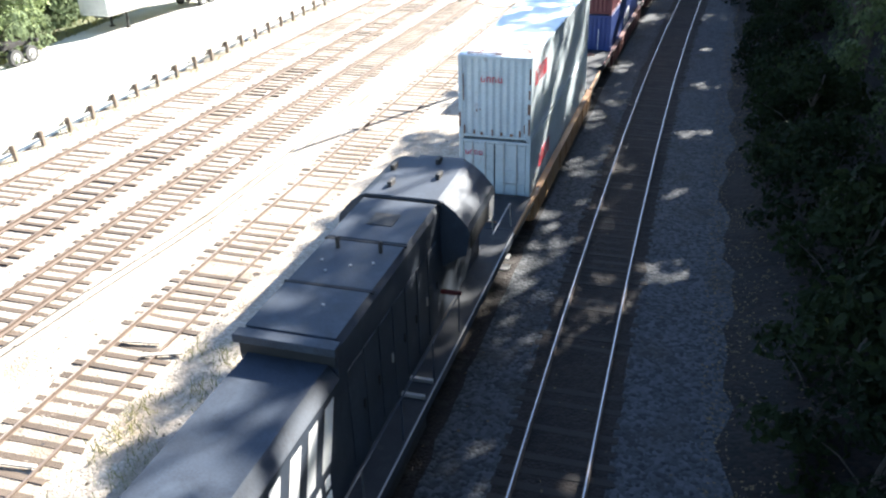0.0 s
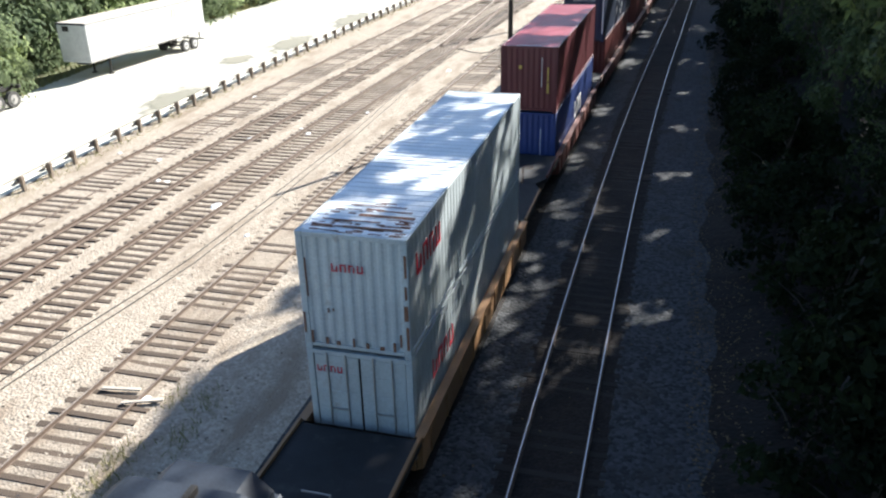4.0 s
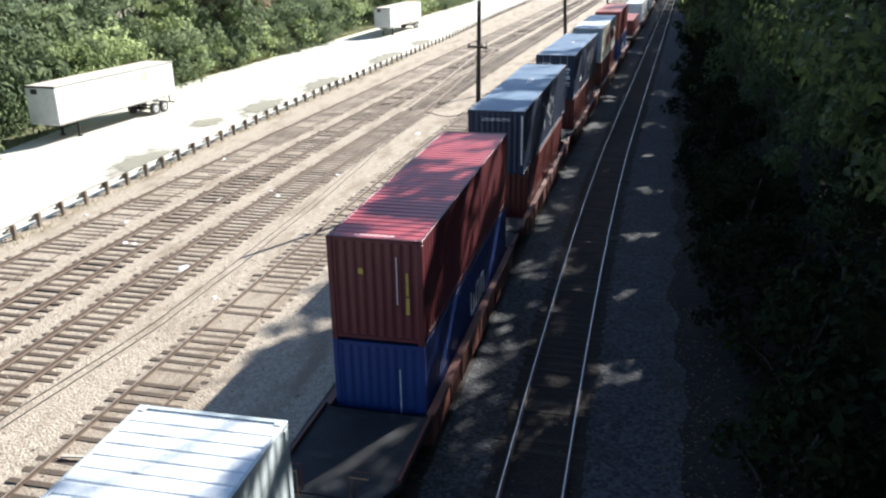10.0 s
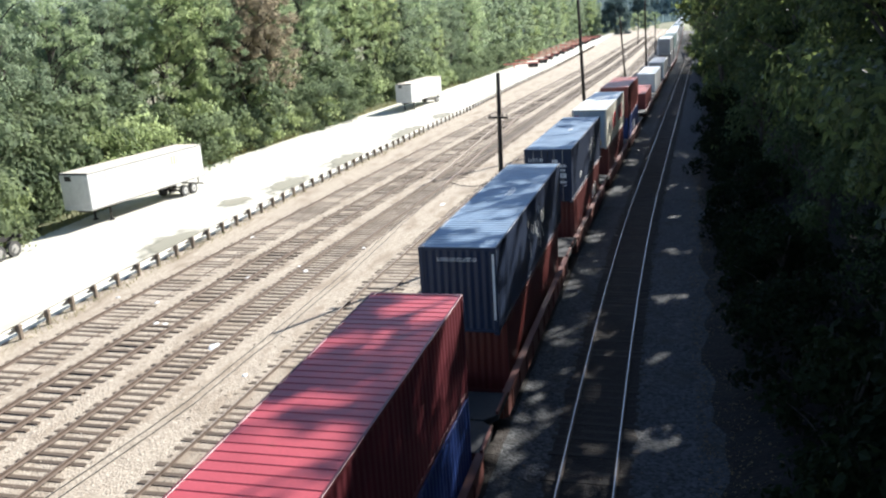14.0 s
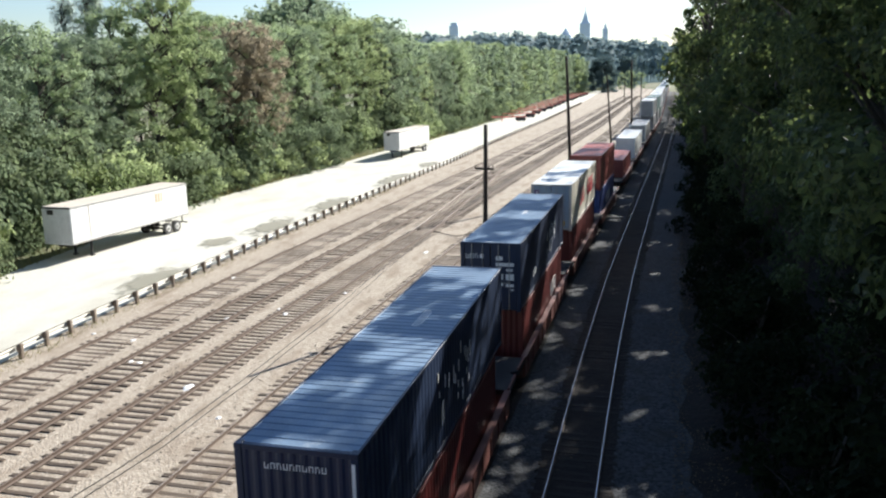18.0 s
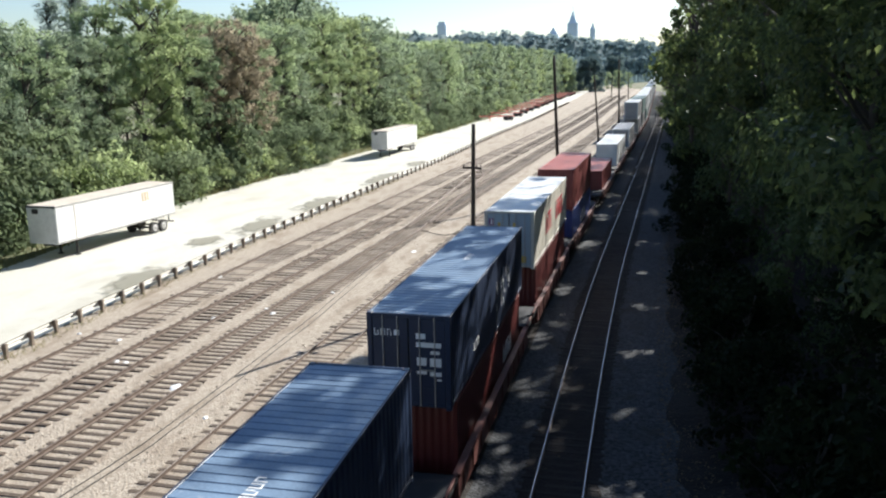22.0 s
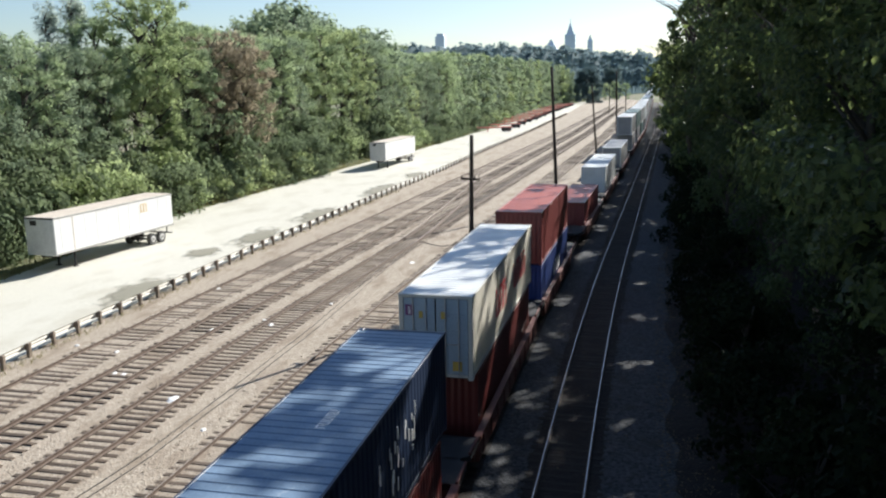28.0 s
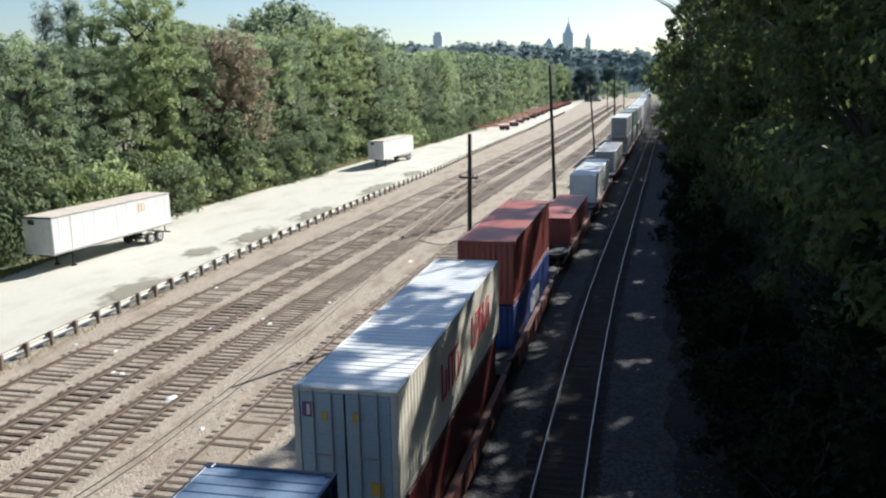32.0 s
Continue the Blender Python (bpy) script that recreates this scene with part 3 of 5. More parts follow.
# litter
for x, y, a, b, h in ((-17.65, 29.11, 0.42, 0.62, 0.10), (-14.21, 56.12, 0.3, 0.7, 0.08), (-17.95, 39.92, 0.3, 0.4, 0.06), (-18.67, 40.66, 0.2, 0.3, 0.06), (-20.69, 38.53, 0.25, 0.6, 0.07), (-21.9, 31.6, 0.2, 0.35, 0.05), (-21.4, 31.5, 0.25, 0.3, 0.05),
                      (-14.9, 26.5, 0.18, 0.25, 0.05), (-23.6, 34.4, 0.2, 0.3, 0.05), (-12.5, 15.8, 0.25, 0.35, 0.07), (-26.2, 35.0, 0.25, 0.2, 0.05), (-16.2, 44.5, 0.2, 0.3, 0.05), (-24.6, 47.0, 0.2, 0.4, 0.05)):
    g = Geo()
    n, a, b, h = 9, a * 0.62, b * 0.62, h * 0.5
    g.v.append((0, 0, h))
    for i in range(n):
        t = 2 * math.pi * i / n
        k = random.uniform(0.7, 1.15)
        g.v += [(a * 0.6 * k * math.cos(t), b * 0.6 * k * math.sin(t), h * random.uniform(0.5, 1)), (a * k * math.cos(t), b * k * math.sin(t), -0.02)]
    for i in range(n):
        p, q = 1 + 2 * i, 1 + 2 * ((i + 1) % n)
        g.f += [(0, p, q), (p, p + 1, q + 1, q)]
    ob = tagged(new("litter", g.mesh("litter", M_litter_white)), "crumpled scrap of white litter on the gravel", "litter", "scraps of litter")
    ob.location = (x, y, GROUND + 0.01)


# ---- trees ----
def leaf_cards(rng, centres, radii, count, size, to_sun=0.0):
    """Leaves scattered in clumps: each a small folded blade of its own direction, turned a little to the light."""
    pick = rng.integers(0, len(centres), count)
    off = rng.normal(0, 1, (count, 3))
    off /= np.linalg.norm(off, axis=1, keepdims=True) + 1e-9
    off *= (rng.random((count, 1)) ** 0.45) * radii[pick][:, None]
    off[:, 2] *= 0.75
    at = centres[pick] + off
    face = rng.normal(0, 0.24 if to_sun else 0.45, (count, 3)) + (1.3 if to_sun else 0.8) * off / radii[pick][:, None]
    face += 0.55 * at * (1, 1, 0) / (np.linalg.norm(at[:, :2], axis=1, keepdims=True) + 0.5)
    face[:, 2] += 0.3
    face += to_sun * np.array(SUN_TO)
    face /= np.linalg.norm(face, axis=1, keepdims=True) + 1e-9
    a = np.cross(face, rng.normal(0, 1, (count, 3)))
    a /= np.linalg.norm(a, axis=1, keepdims=True) + 1e-9
    b = np.cross(face, a)
    c = face
    s = size * rng.uniform(0.55, 1.25, (count, 1))
    v = np.stack([at - a * s * 0.55, at + b * s * 0.36 + c * s * 0.12, at + a * s * 0.6, at - b * s * 0.36 + c * s * 0.12], 1).reshape(-1, 3)
    f = np.arange(count * 4).reshape(-1, 4)
    return v, f


LIT = (M_leaf_thin, M_leaf_shrub, M_leaf_dark, M_leaf_mid, M_leaf_light, M_leaf_rust, M_leaf_far)


def tree_meshes(seed, h, r, bare, leaves, size, leaf_material, clumps=46, narrow=False):
    """Trunk with limbs, and a crown of leaf clumps with gaps."""
    rng = np.random.default_rng(seed)
    g = Geo()
    bend = rng.uniform(-0.5, 0.5, 2)
    top = h * 0.9
    trunk = [(bend[0] * math.sin(i * 0.6), bend[1] * math.sin(i * 0.5), -0.4 + (top + 0.4) * i / 7) for i in range(8)]
    g.tube(trunk, 0.011 * h + 0.05, 7, True, 0.03)
    centres, radii = [], []
    for i in range(clumps):
        k = rng.random() ** 0.8
        z = h * (bare + (0.97 - bare) * k)
        wide = r * (math.sin(math.pi * min(1, 0.18 + (0.82 if bare > 0.05 else 0.5) * (1 - k))) ** 0.7 if not narrow else (1.05 - k) ** 0.6)
        wide *= rng.uniform(0.35, 1.1)
        a = rng.uniform(0, 2 * math.pi)
        p = np.array([wide * math.cos(a), wide * math.sin(a), z])
        centres.append(p)
        radii.append(rng.uniform(0.5, 1.0) * r * (0.42 if clumps < 60 else 0.26 if clumps == 61 else 0.30 if clumps < 120 else 0.215))
        if i % (5 if clumps == 61 else 2 if clumps < 120 else 4) == 0:
            z0 = max(0.15 * h, z - 0.6 * wide - 0.4)
            t = min(6.99, (z0 + 0.4) / (top + 0.4) * 7)
            j = int(t)
            q = Vector(trunk[j]).lerp(Vector(trunk[min(j + 1, 7)]), t - j)
            e = Vector(p)
            g.tube([q, q.lerp(e, 0.5) + Vector((0, 0, 0.12 * wide)), e], 0.004 * h + 0.015, 5, False, 0.012)
    v, f = leaf_cards(rng, np.array(centres), np.array(radii), leaves, size, 0.1 if leaf_material in LIT else 0.0)
    return g.mesh("trunk", M_bark, True), raw_mesh("crown", v, f, leaf_material)


def tree(meshes, m, label, group, category="tree"):
    ob = tagged(new("tree" if category == "tree" else "shrub"), label, category, group)
    ob.matrix_basis = m
    for name, me in zip(("trunk", "crown"), meshes):
        new(name, me).parent = ob
    return ob


def scaled(x, y, z, turn, s, sz=None):
    return pose(x, y, z, 0, 0, turn) @ Matrix.Diagonal((s, s, sz or s, 1))


def bank(x):
    return GROUND - 0.06 + (min(2.4, 0.24 * (x - 2)) if x > 2 else 0) + (min(3.0, 0.05 * (-44 - x)) if x < -44 else 0)


WOOD = {
    "dark": [tree_meshes(11 + i, 19, 4.4, 0.08, 13000, 0.235, M_leaf_dark, 190) for i in range(2)],
    "mid": [tree_meshes(21 + i, 19.5, 4.2, 0.08, 13000, 0.235, M_leaf_mid, 190) for i in range(3)],
    "light": [tree_meshes(31 + i, 19.5, 4.0, 0.10, 13000, 0.235, M_leaf_light, 190) for i in range(2)],
    "rust": [tree_meshes(41, 16, 3.8, 0.08, 12000, 0.235, M_leaf_rust, 180)],
    "thin": [tree_meshes(51, 22, 3.0, 0.2, 5200, 0.2, M_leaf_thin, 100, True)],
}
WOOD_LABEL = {"dark": "dense dark-green broadleaf tree at the wood's edge", "mid": "leafy green broadleaf tree in the wood", "light": "yellow-green broadleaf tree in full sun", "rust": "broadleaf tree with browning early-autumn leaves", "thin": "tall thin-crowned tree above the wood"}
SHRUBS = [tree_meshes(61, 4.2, 2.3, 0.02, 1700, 0.27, M_leaf_shrub, 40), tree_meshes(62, 3.4, 2.2, 0.02, 1600, 0.25, M_leaf_light, 40), tree_meshes(63, 4.6, 2.4, 0.02, 1700, 0.28, M_leaf_shrub, 40)]


BACK = {
    "dark": [tree_meshes(13, 19, 4.4, 0.42, 1700, 0.6, M_leaf_dark, 70)],
    "mid": [tree_meshes(24 + i, 19.5, 4.2, 0.42, 1700, 0.6, M_leaf_mid, 70) for i in range(2)],
    "light": [tree_meshes(33, 19.5, 4.0, 0.42, 1700, 0.6, M_leaf_light, 70)],
}


FAR = {
    "dark": [tree_meshes(14, 19, 4.6, 0.03, 3400, 0.53, M_leaf_dark, 70)],
    "mid": [tree_meshes(26 + i, 19.5, 4.4, 0.03, 3400, 0.53, M_leaf_mid, 70) for i in range(2)],
    "light": [tree_meshes(35, 19.5, 4.2, 0.03, 3400, 0.53, M_leaf_light, 70)],
}


def plant(kind, x, y, s=1.0, behind=False):
    me = random.choice((BACK if behind else FAR if y > 200 else WOOD)[kind])
    tree(me, scaled(x, y, bank(x) - 0.1, random.uniform(-50, 50), s), WOOD_LABEL[kind], "wood beyond the lot")


# the wood beyond the lot: an edge row, then two rows behind it; each row has its own line of treetops
TOPS = [(30, 16.0), (59, 16.6), (66, 15.9), (71, 16.0), (75, 19.0), (78, 21.6), (82, 21.0), (86, 19.3), (97, 19.3), (105, 18.6), (115, 19.2), (128, 21.0), (140, 21.3), (152, 19.0), (166, 18.6), (194, 19.6), (222, 20.3), (270, 21.0), (520, 22.0)]
TOPS_MID = [(30, 15.5), (75, 16.8), (86, 15.8), (98, 19.6), (112, 19.8), (119, 22.5), (127, 25.4), (138, 26.4), (148, 26.0), (157, 22.4), (166, 25.2), (176, 24.2), (186, 19.8), (200, 19.3), (232, 20.8), (330, 22.4)]
TOPS_BACK = [(30, 15.5), (82, 17.2), (96, 16.4), (112, 20.0), (128, 21.0), (140, 24.0), (152, 24.8), (162, 25.8), (172, 25.4), (180, 23.6), (192, 25.2), (203, 24.2), (215, 21.2), (236, 20.8), (270, 22.0)]
NAMED = [("dark", 39), ("dark", 44.5), ("dark", 50), ("dark", 55), ("mid", 60), ("dark", 65), ("dark", 70), ("mid", 74), ("light", 78.5), ("light", 82), ("mid", 87), ("rust", 91.5), ("rust", 96.5), ("mid", 93), ("mid", 101), ("mid", 107), ("dark", 112), ("mid", 117), ("light", 123), ("mid", 128), ("light", 133.5), ("light", 139), ("dark", 145), ("mid", 151), ("dark", 157)]
for kind, y in NAMED:
    plant(kind, along(LOT_EDGE, y) - (3.6 if kind == "rust" else 5.0 if y != 93 else 9.0) - random.uniform(0, 1.6), y + random.uniform(-0.7, 0.7), along(TOPS, y) / (18.4 if kind != "rust" else 16.2) * random.uniform(0.97, 1.02))
y = 162.0
while y < 520:
    plant(random.choice(["mid", "dark", "mid", "dark", "dark", "light", "mid", "dark"]), along(LOT_EDGE, y) - 4.5 - random.uniform(0, 2.5), y, along(TOPS, y) / 18.6 * random.uniform(0.74, 1.04))
    y += random.uniform(5.2, 7.5) * (1 if y < 260 else 1.25)
y = 36.0
while y < 330:
    plant(random.choice(["mid", "dark", "mid", "light", "dark"]) if not 116 < y < 184 else "dark", along(LOT_EDGE, y) - 12.5 - random.uniform(0, 2), y, along(TOPS_MID, y) / 18.8 * random.uniform(0.94, 1.01), True)
    y += random.uniform(6, 8.5) * (1 if y < 170 else 1.5)
y = 50.0
while y < 290:
    plant(random.choice(["mid", "dark", "dark"]) if not 130 < y < 210 else "dark", along(LOT_EDGE, y) - 22 - random.uniform(0, 3), y, along(TOPS_BACK, y) / 18.8 * random.uniform(0.93, 1.01), True)
    y += random.uniform(8, 11)
for x, y, s in ((-52.0, 74.0, 1.0), (-53.5, 76.5, 0.98), (-54.0, 73.0, 0.95)):
    plant("thin", x, y, s)
for x, y, s in ((-43.9, 67.5, 1.25), (-42.6, 45.5, 1.1), (-42.2, 42.0, 1.2)):
    tree(SHRUBS[1], scaled(x, y, bank(x) - 0.1, 40 * y, s, s * 1.25), "bright yellow-green sapling at the wood's edge", "shrubs along the lot", "shrub")

y = 30.0
while y < 300:
    x = along(LOT_EDGE, y) - random.uniform(0.6, 2.6)
    if not (45 < y < 66 or 116 < y < 140) or x < along(LOT_EDGE, y) - 2.0:
        tree(random.choice(SHRUBS), scaled(x - (1.6 if 45 < y < 66 or 116 < y < 140 else 0), y, bank(x) - 0.1, random.uniform(-50, 50), random.uniform(0.7, 1.4)), "leafy shrub at the edge of the lot", "shrubs along the lot", "shrub")
    y += random.uniform(1.2, 2.4) * (1 if y < 150 else 1.7)

y = 36.0
while y < 165:
    x = along(LOT_EDGE, y) - random.uniform(3.4, 6.5)
    tree(random.choice(SHRUBS), scaled(x, y, bank(x) - 0.1, random.uniform(-50, 50), random.uniform(1.3, 2.1)), "leafy shrub under the trees of the wood", "shrubs along the lot", "shrub")
    y += random.uniform(2.0, 3.2)
for off, y, s in ((8.5, 62, 1.8), (9, 66.5, 1.7), (8.6, 71, 1.8), (10.5, 75, 1.9), (8.5, 56, 1.7), (8.5, 50, 1.8)):
    x = along(LOT_EDGE, y) - off
    tree(SHRUBS[0], scaled(x, y, bank(x) - 0.1, 25, s), "tall leafy shrub under the trees of the wood", "shrubs along the lot", "shrub")
for k, (x, y, s) in enumerate(((-29, 492, 0.62), (-25.5, 512, 0.56), (-21, 528, 0.6), (-17, 536, 0.5), (-13, 545, 0.62), (-8, 560, 0.6), (-2, 575, 0.66), (5, 585, 0.6))):
    tree(FAR["light" if k in (1, 2) else "mid"][0], scaled(x, y, GROUND - 0.5, 30 * k, s * 1.3, s), "rounded bushy tree at the far end of the lot", "trees at the far end")

# far woods: a low wooded rise that closes the view
def far_wood(name, seed, path, count, size, depth, material, label):
    """A wooded rise: a lumpy bank that carries leaf clumps all over."""
    rng = np.random.default_rng(seed)
    n, rows, v, f = 160, 6, [], []
    for i in range(n + 1):
        t = i / n * (len(path) - 1)
        k = min(int(t), len(path) - 2)
        x, y, h = (path[k][j] + (path[k + 1][j] - path[k][j]) * (t - k) for j in range(3))
        for j in range(rows + 1):
            q = j / rows
            lump = 1 + 0.16 * noise.noise((i * 0.35, q * 2, seed)) + 0.10 * noise.noise((i * 1.3, q * 5, seed + 3))
            v.append((x, y + depth * (q - 1) + 2 * noise.noise((i * 0.9, q * 4, seed + 7)), -2 + (h + 2) * lump * math.sin(q * math.pi / 2) ** 0.6))
    w = rows + 1
    f = [(i * w + j, (i + 1) * w + j, (i + 1) * w + j + 1, i * w + j + 1) for i in range(n) for j in range(rows)]
    bank_mesh = new(name, raw_mesh(name, v, f, material))
    tagged(bank_mesh, label, "woods", "", "stuff")
    base = np.array(v)
    c = base[rng.integers(0, len(base), count // 14)] + rng.normal(0, size * 0.4, (count // 14, 3))
    lv, lf = leaf_cards(rng, c, rng.uniform(0.6, 1.1, len(c)) * size * 1.5, count, size)
    ob = new("leaf_clumps", raw_mesh("leaf_clumps", lv, lf, material))
    ob.parent = bank_mesh
    tagged(ob, kind="stuff")


far_wood("far_woods", 5, [(-420, 640, 40), (-330, 680, 40), (-250, 740, 46), (-150, 860, 48), (-100, 900, 48), (-60, 930, 46), (-10, 960, 42), (40, 960, 38), (110, 900, 40), (180, 860, 46)], 30000, 2.3, 60, M_leaf_far, "distant wooded rise in hazy blue-green below the skyline")
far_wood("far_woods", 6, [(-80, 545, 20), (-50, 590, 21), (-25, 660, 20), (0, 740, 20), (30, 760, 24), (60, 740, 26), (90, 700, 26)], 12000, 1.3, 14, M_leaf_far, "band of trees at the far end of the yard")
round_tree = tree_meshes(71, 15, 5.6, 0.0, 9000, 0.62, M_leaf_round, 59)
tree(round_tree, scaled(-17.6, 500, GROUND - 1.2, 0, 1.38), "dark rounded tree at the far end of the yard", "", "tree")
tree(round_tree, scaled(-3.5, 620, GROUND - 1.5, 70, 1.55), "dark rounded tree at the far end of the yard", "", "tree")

# the wood beside the running lines, which shades them; leaves are left out along the sun's rays to put set patches of
# sun on the train and the ballast
LATTICE = np.random.default_rng(404).uniform(-1, 1, (128, 128))


def ripple(a, b):
    """Smooth noise over a plane, for arrays."""
    i, j = np.floor(a).astype(int), np.floor(b).astype(int)
    p, q = a - i, b - j
    p, q = p * p * (3 - 2 * p), q * q * (3 - 2 * q)
    at = lambda m, n: LATTICE[m % 128, n % 128]
    return (at(i, j) * (1 - p) + at(i + 1, j) * p) * (1 - q) + (at(i, j + 1) * (1 - p) + at(i + 1, j + 1) * p) * q


# sun spots that the leaves are cut for on the ballast: place beside the line, place along it, half widths
SPOTS = [(-0.15, 23.5, 0.75, 0.75), (-1.7, 22.4, 0.45, 0.4), (-4.35, 26.0, 0.55, 0.85), (-4.3, 21.9, 0.5, 1.0), (0.35, 29.3, 0.75, 0.65), (0.5, 36.2, 0.7, 0.7), (0.7, 44.2, 0.7, 0.9), (-4.1, 37.4, 0.4, 1.2), (-4.1, 31.4, 0.45, 1.0),
         (0.5, 19.5, 0.3, 0.3), (-1.55, 13.5, 0.35, 0.3), (-4.1, 59.0, 0.5, 2.0), (0.2, 60.8, 0.7, 1.5), (0.4, 52.0, 0.5, 0.9), (-4.1, 47.0, 0.45, 1.2), (0.4, 75.0, 0.8, 1.6), (-3.9, 72.0, 0.5, 1.6), (-1.7, 29.8, 0.3, 0.3), (0.9, 33.0, 0.3, 0.3)]
# stretches along the line where leaves are cut so that trains get the sun
SUNNY = [(-30, -8), (-5, 4.0), (8.4, 10.2), (16.3, 18.9), (23.4, 25.1), (28.5, 30.5), (33.5, 45.5), (46.5, 58.5), (63.5, 69.5), (74.5, 84.5), (90, 400)]


def in_gap(p):
    """Whether leaves at the places p are left out to put sun on the line."""
    k = (p[:, 2] - GROUND) / SUN_TO.z
    gx, gy = p[:, 0] - k * SUN_TO.x, p[:, 1] - k * SUN_TO.y
    u = gx - np.interp(gy, SWING_YS, SWING_XS)
    fine = ripple(u / 0.45, gy / 0.17 + 40) * 0.75 + ripple(u / 0.5 + 9, gy / 0.6) * 0.6
    wide = ripple(u / 1.3 + 30, gy / 0.9 + 7) * 1.0 + ripple(u / 0.55 + 60, gy / 0.42) * 0.7
    inside = np.full(len(u), -9.0)
    for a, b in SUNNY:
        inside = np.maximum(inside, np.minimum(gy - a, b - gy))
    inside = np.clip(inside, -2.6, 1.6) - np.where(gy < 2.1, 1.2 * np.clip((u + 10.0) / 0.7, 0, 1), 0)
    low = np.clip((u + 8.8) / 3.2, 0, 1)
    gap = u < -11.75 + 0.5 * wide
    gap |= (u < -5.0) & (inside + 1.7 * wide - 1.25 * low - 0.1 > 0)
    for su, sy, a, b in SPOTS:
        d = ((u - su) / a) ** 2 + ((gy - sy) / b) ** 2
        gap |= (d < 1.35 + 0.9 * fine) & (fine > -0.32)
    return gap


SWING_YS = np.linspace(-60, 400, 461)
SWING_XS = np.array([swing(y) for y in SWING_YS])
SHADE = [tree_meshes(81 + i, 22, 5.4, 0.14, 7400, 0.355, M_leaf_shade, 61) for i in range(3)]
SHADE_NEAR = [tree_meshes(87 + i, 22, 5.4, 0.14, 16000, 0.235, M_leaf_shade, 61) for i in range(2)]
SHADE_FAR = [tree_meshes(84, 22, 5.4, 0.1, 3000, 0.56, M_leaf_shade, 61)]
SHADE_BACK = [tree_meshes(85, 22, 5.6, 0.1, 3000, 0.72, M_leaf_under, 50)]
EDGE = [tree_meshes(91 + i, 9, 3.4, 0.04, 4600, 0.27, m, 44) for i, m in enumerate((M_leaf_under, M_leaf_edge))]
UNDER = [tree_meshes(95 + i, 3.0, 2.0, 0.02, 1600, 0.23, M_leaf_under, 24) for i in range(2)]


def shade_tree(me, u, y, s, label="tall broadleaf tree in deep shade beside the line", cat="tree"):
    m = scaled(u + swing(y), y, bank(u) - 0.15, random.uniform(0, 360), s, s * (1.2 if cat == "tree" and 28 < y < 120 and u < 11 else 1.0))
    trunk, crown = me
    if -30 < y < 300:
        flat = np.empty(len(crown.vertices) * 3)
        crown.vertices.foreach_get("co", flat)
        leaves = flat.reshape(-1, 4, 3)
        turn = np.array(m)
        kept = leaves[~in_gap(leaves.mean(1) @ turn[:3, :3].T + turn[:3, 3])]
        crown = raw_mesh("crown", kept.reshape(-1, 3), np.arange(len(kept) * 4).reshape(-1, 4), crown.materials[0])
    return tree((trunk, crown), m, label, "wood beside the running lines", cat)


# Trees at y below 0 are out of view, added to block skylight.
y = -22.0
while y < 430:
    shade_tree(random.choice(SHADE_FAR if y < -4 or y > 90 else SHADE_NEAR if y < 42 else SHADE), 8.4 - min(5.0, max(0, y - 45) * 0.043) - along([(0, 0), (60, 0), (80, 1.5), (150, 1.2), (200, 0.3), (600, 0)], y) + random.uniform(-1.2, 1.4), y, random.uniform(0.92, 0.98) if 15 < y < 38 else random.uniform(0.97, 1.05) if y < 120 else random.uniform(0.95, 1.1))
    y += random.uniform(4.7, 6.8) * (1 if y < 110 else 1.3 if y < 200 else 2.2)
# Back row added only to block the sun behind the front trees.
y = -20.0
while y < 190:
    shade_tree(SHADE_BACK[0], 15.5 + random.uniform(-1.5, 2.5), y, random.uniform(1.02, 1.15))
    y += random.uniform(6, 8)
# Farther row, hidden by the others and added to deepen the shade.
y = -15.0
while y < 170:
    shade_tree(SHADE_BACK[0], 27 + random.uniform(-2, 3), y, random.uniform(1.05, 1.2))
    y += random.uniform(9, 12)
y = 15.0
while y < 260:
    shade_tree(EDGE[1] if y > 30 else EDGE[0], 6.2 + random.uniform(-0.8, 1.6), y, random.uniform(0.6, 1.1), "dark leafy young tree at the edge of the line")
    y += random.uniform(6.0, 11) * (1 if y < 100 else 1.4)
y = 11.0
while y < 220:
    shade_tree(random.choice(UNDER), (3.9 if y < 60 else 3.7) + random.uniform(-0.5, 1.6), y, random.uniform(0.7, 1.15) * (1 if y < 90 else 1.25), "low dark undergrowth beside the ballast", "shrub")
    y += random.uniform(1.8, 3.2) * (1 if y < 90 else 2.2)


# fallen leaves and weeds
def scatter(name, seed, count, size, place, material, upright, label, category):
    rng = np.random.default_rng(seed)
    at = np.array([place(rng) for _ in range(count)])
    if upright:
        lean = rng.normal(0, 0.35, (count, 3)) + (0, 0, 1)
        side = np.cross(lean, rng.normal(0, 1, (count, 3)))
        side /= np.linalg.norm(side, axis=1, keepdims=True)
        s = size * rng.uniform(0.4, 1.2, (count, 1))
        v = np.stack([at - side * s * 0.06, at + side * s * 0.06, at + lean * s + side * s * 0.02, at + lean * s - side * s * 0.02], 1)
    else:
        a = rng.normal(0, 1, (count, 3)) * (1, 1, 0.25)
        a /= np.linalg.norm(a, axis=1, keepdims=True)
        b = np.cross(a, rng.normal(0, 0.3, (count, 3)) + (0, 0, 1))
        s = size * rng.uniform(0.5, 1.3, (count, 1))
        v = np.stack([at - a * s * 0.5, at + b * s * 0.3, at + a * s * 0.5, at - b * s * 0.3], 1)
    ob = new(name, raw_mesh(name, v.reshape(-1, 3), np.arange(count * 4).reshape(-1, 4), material))
    tagged(ob, label, category, "", "stuff")


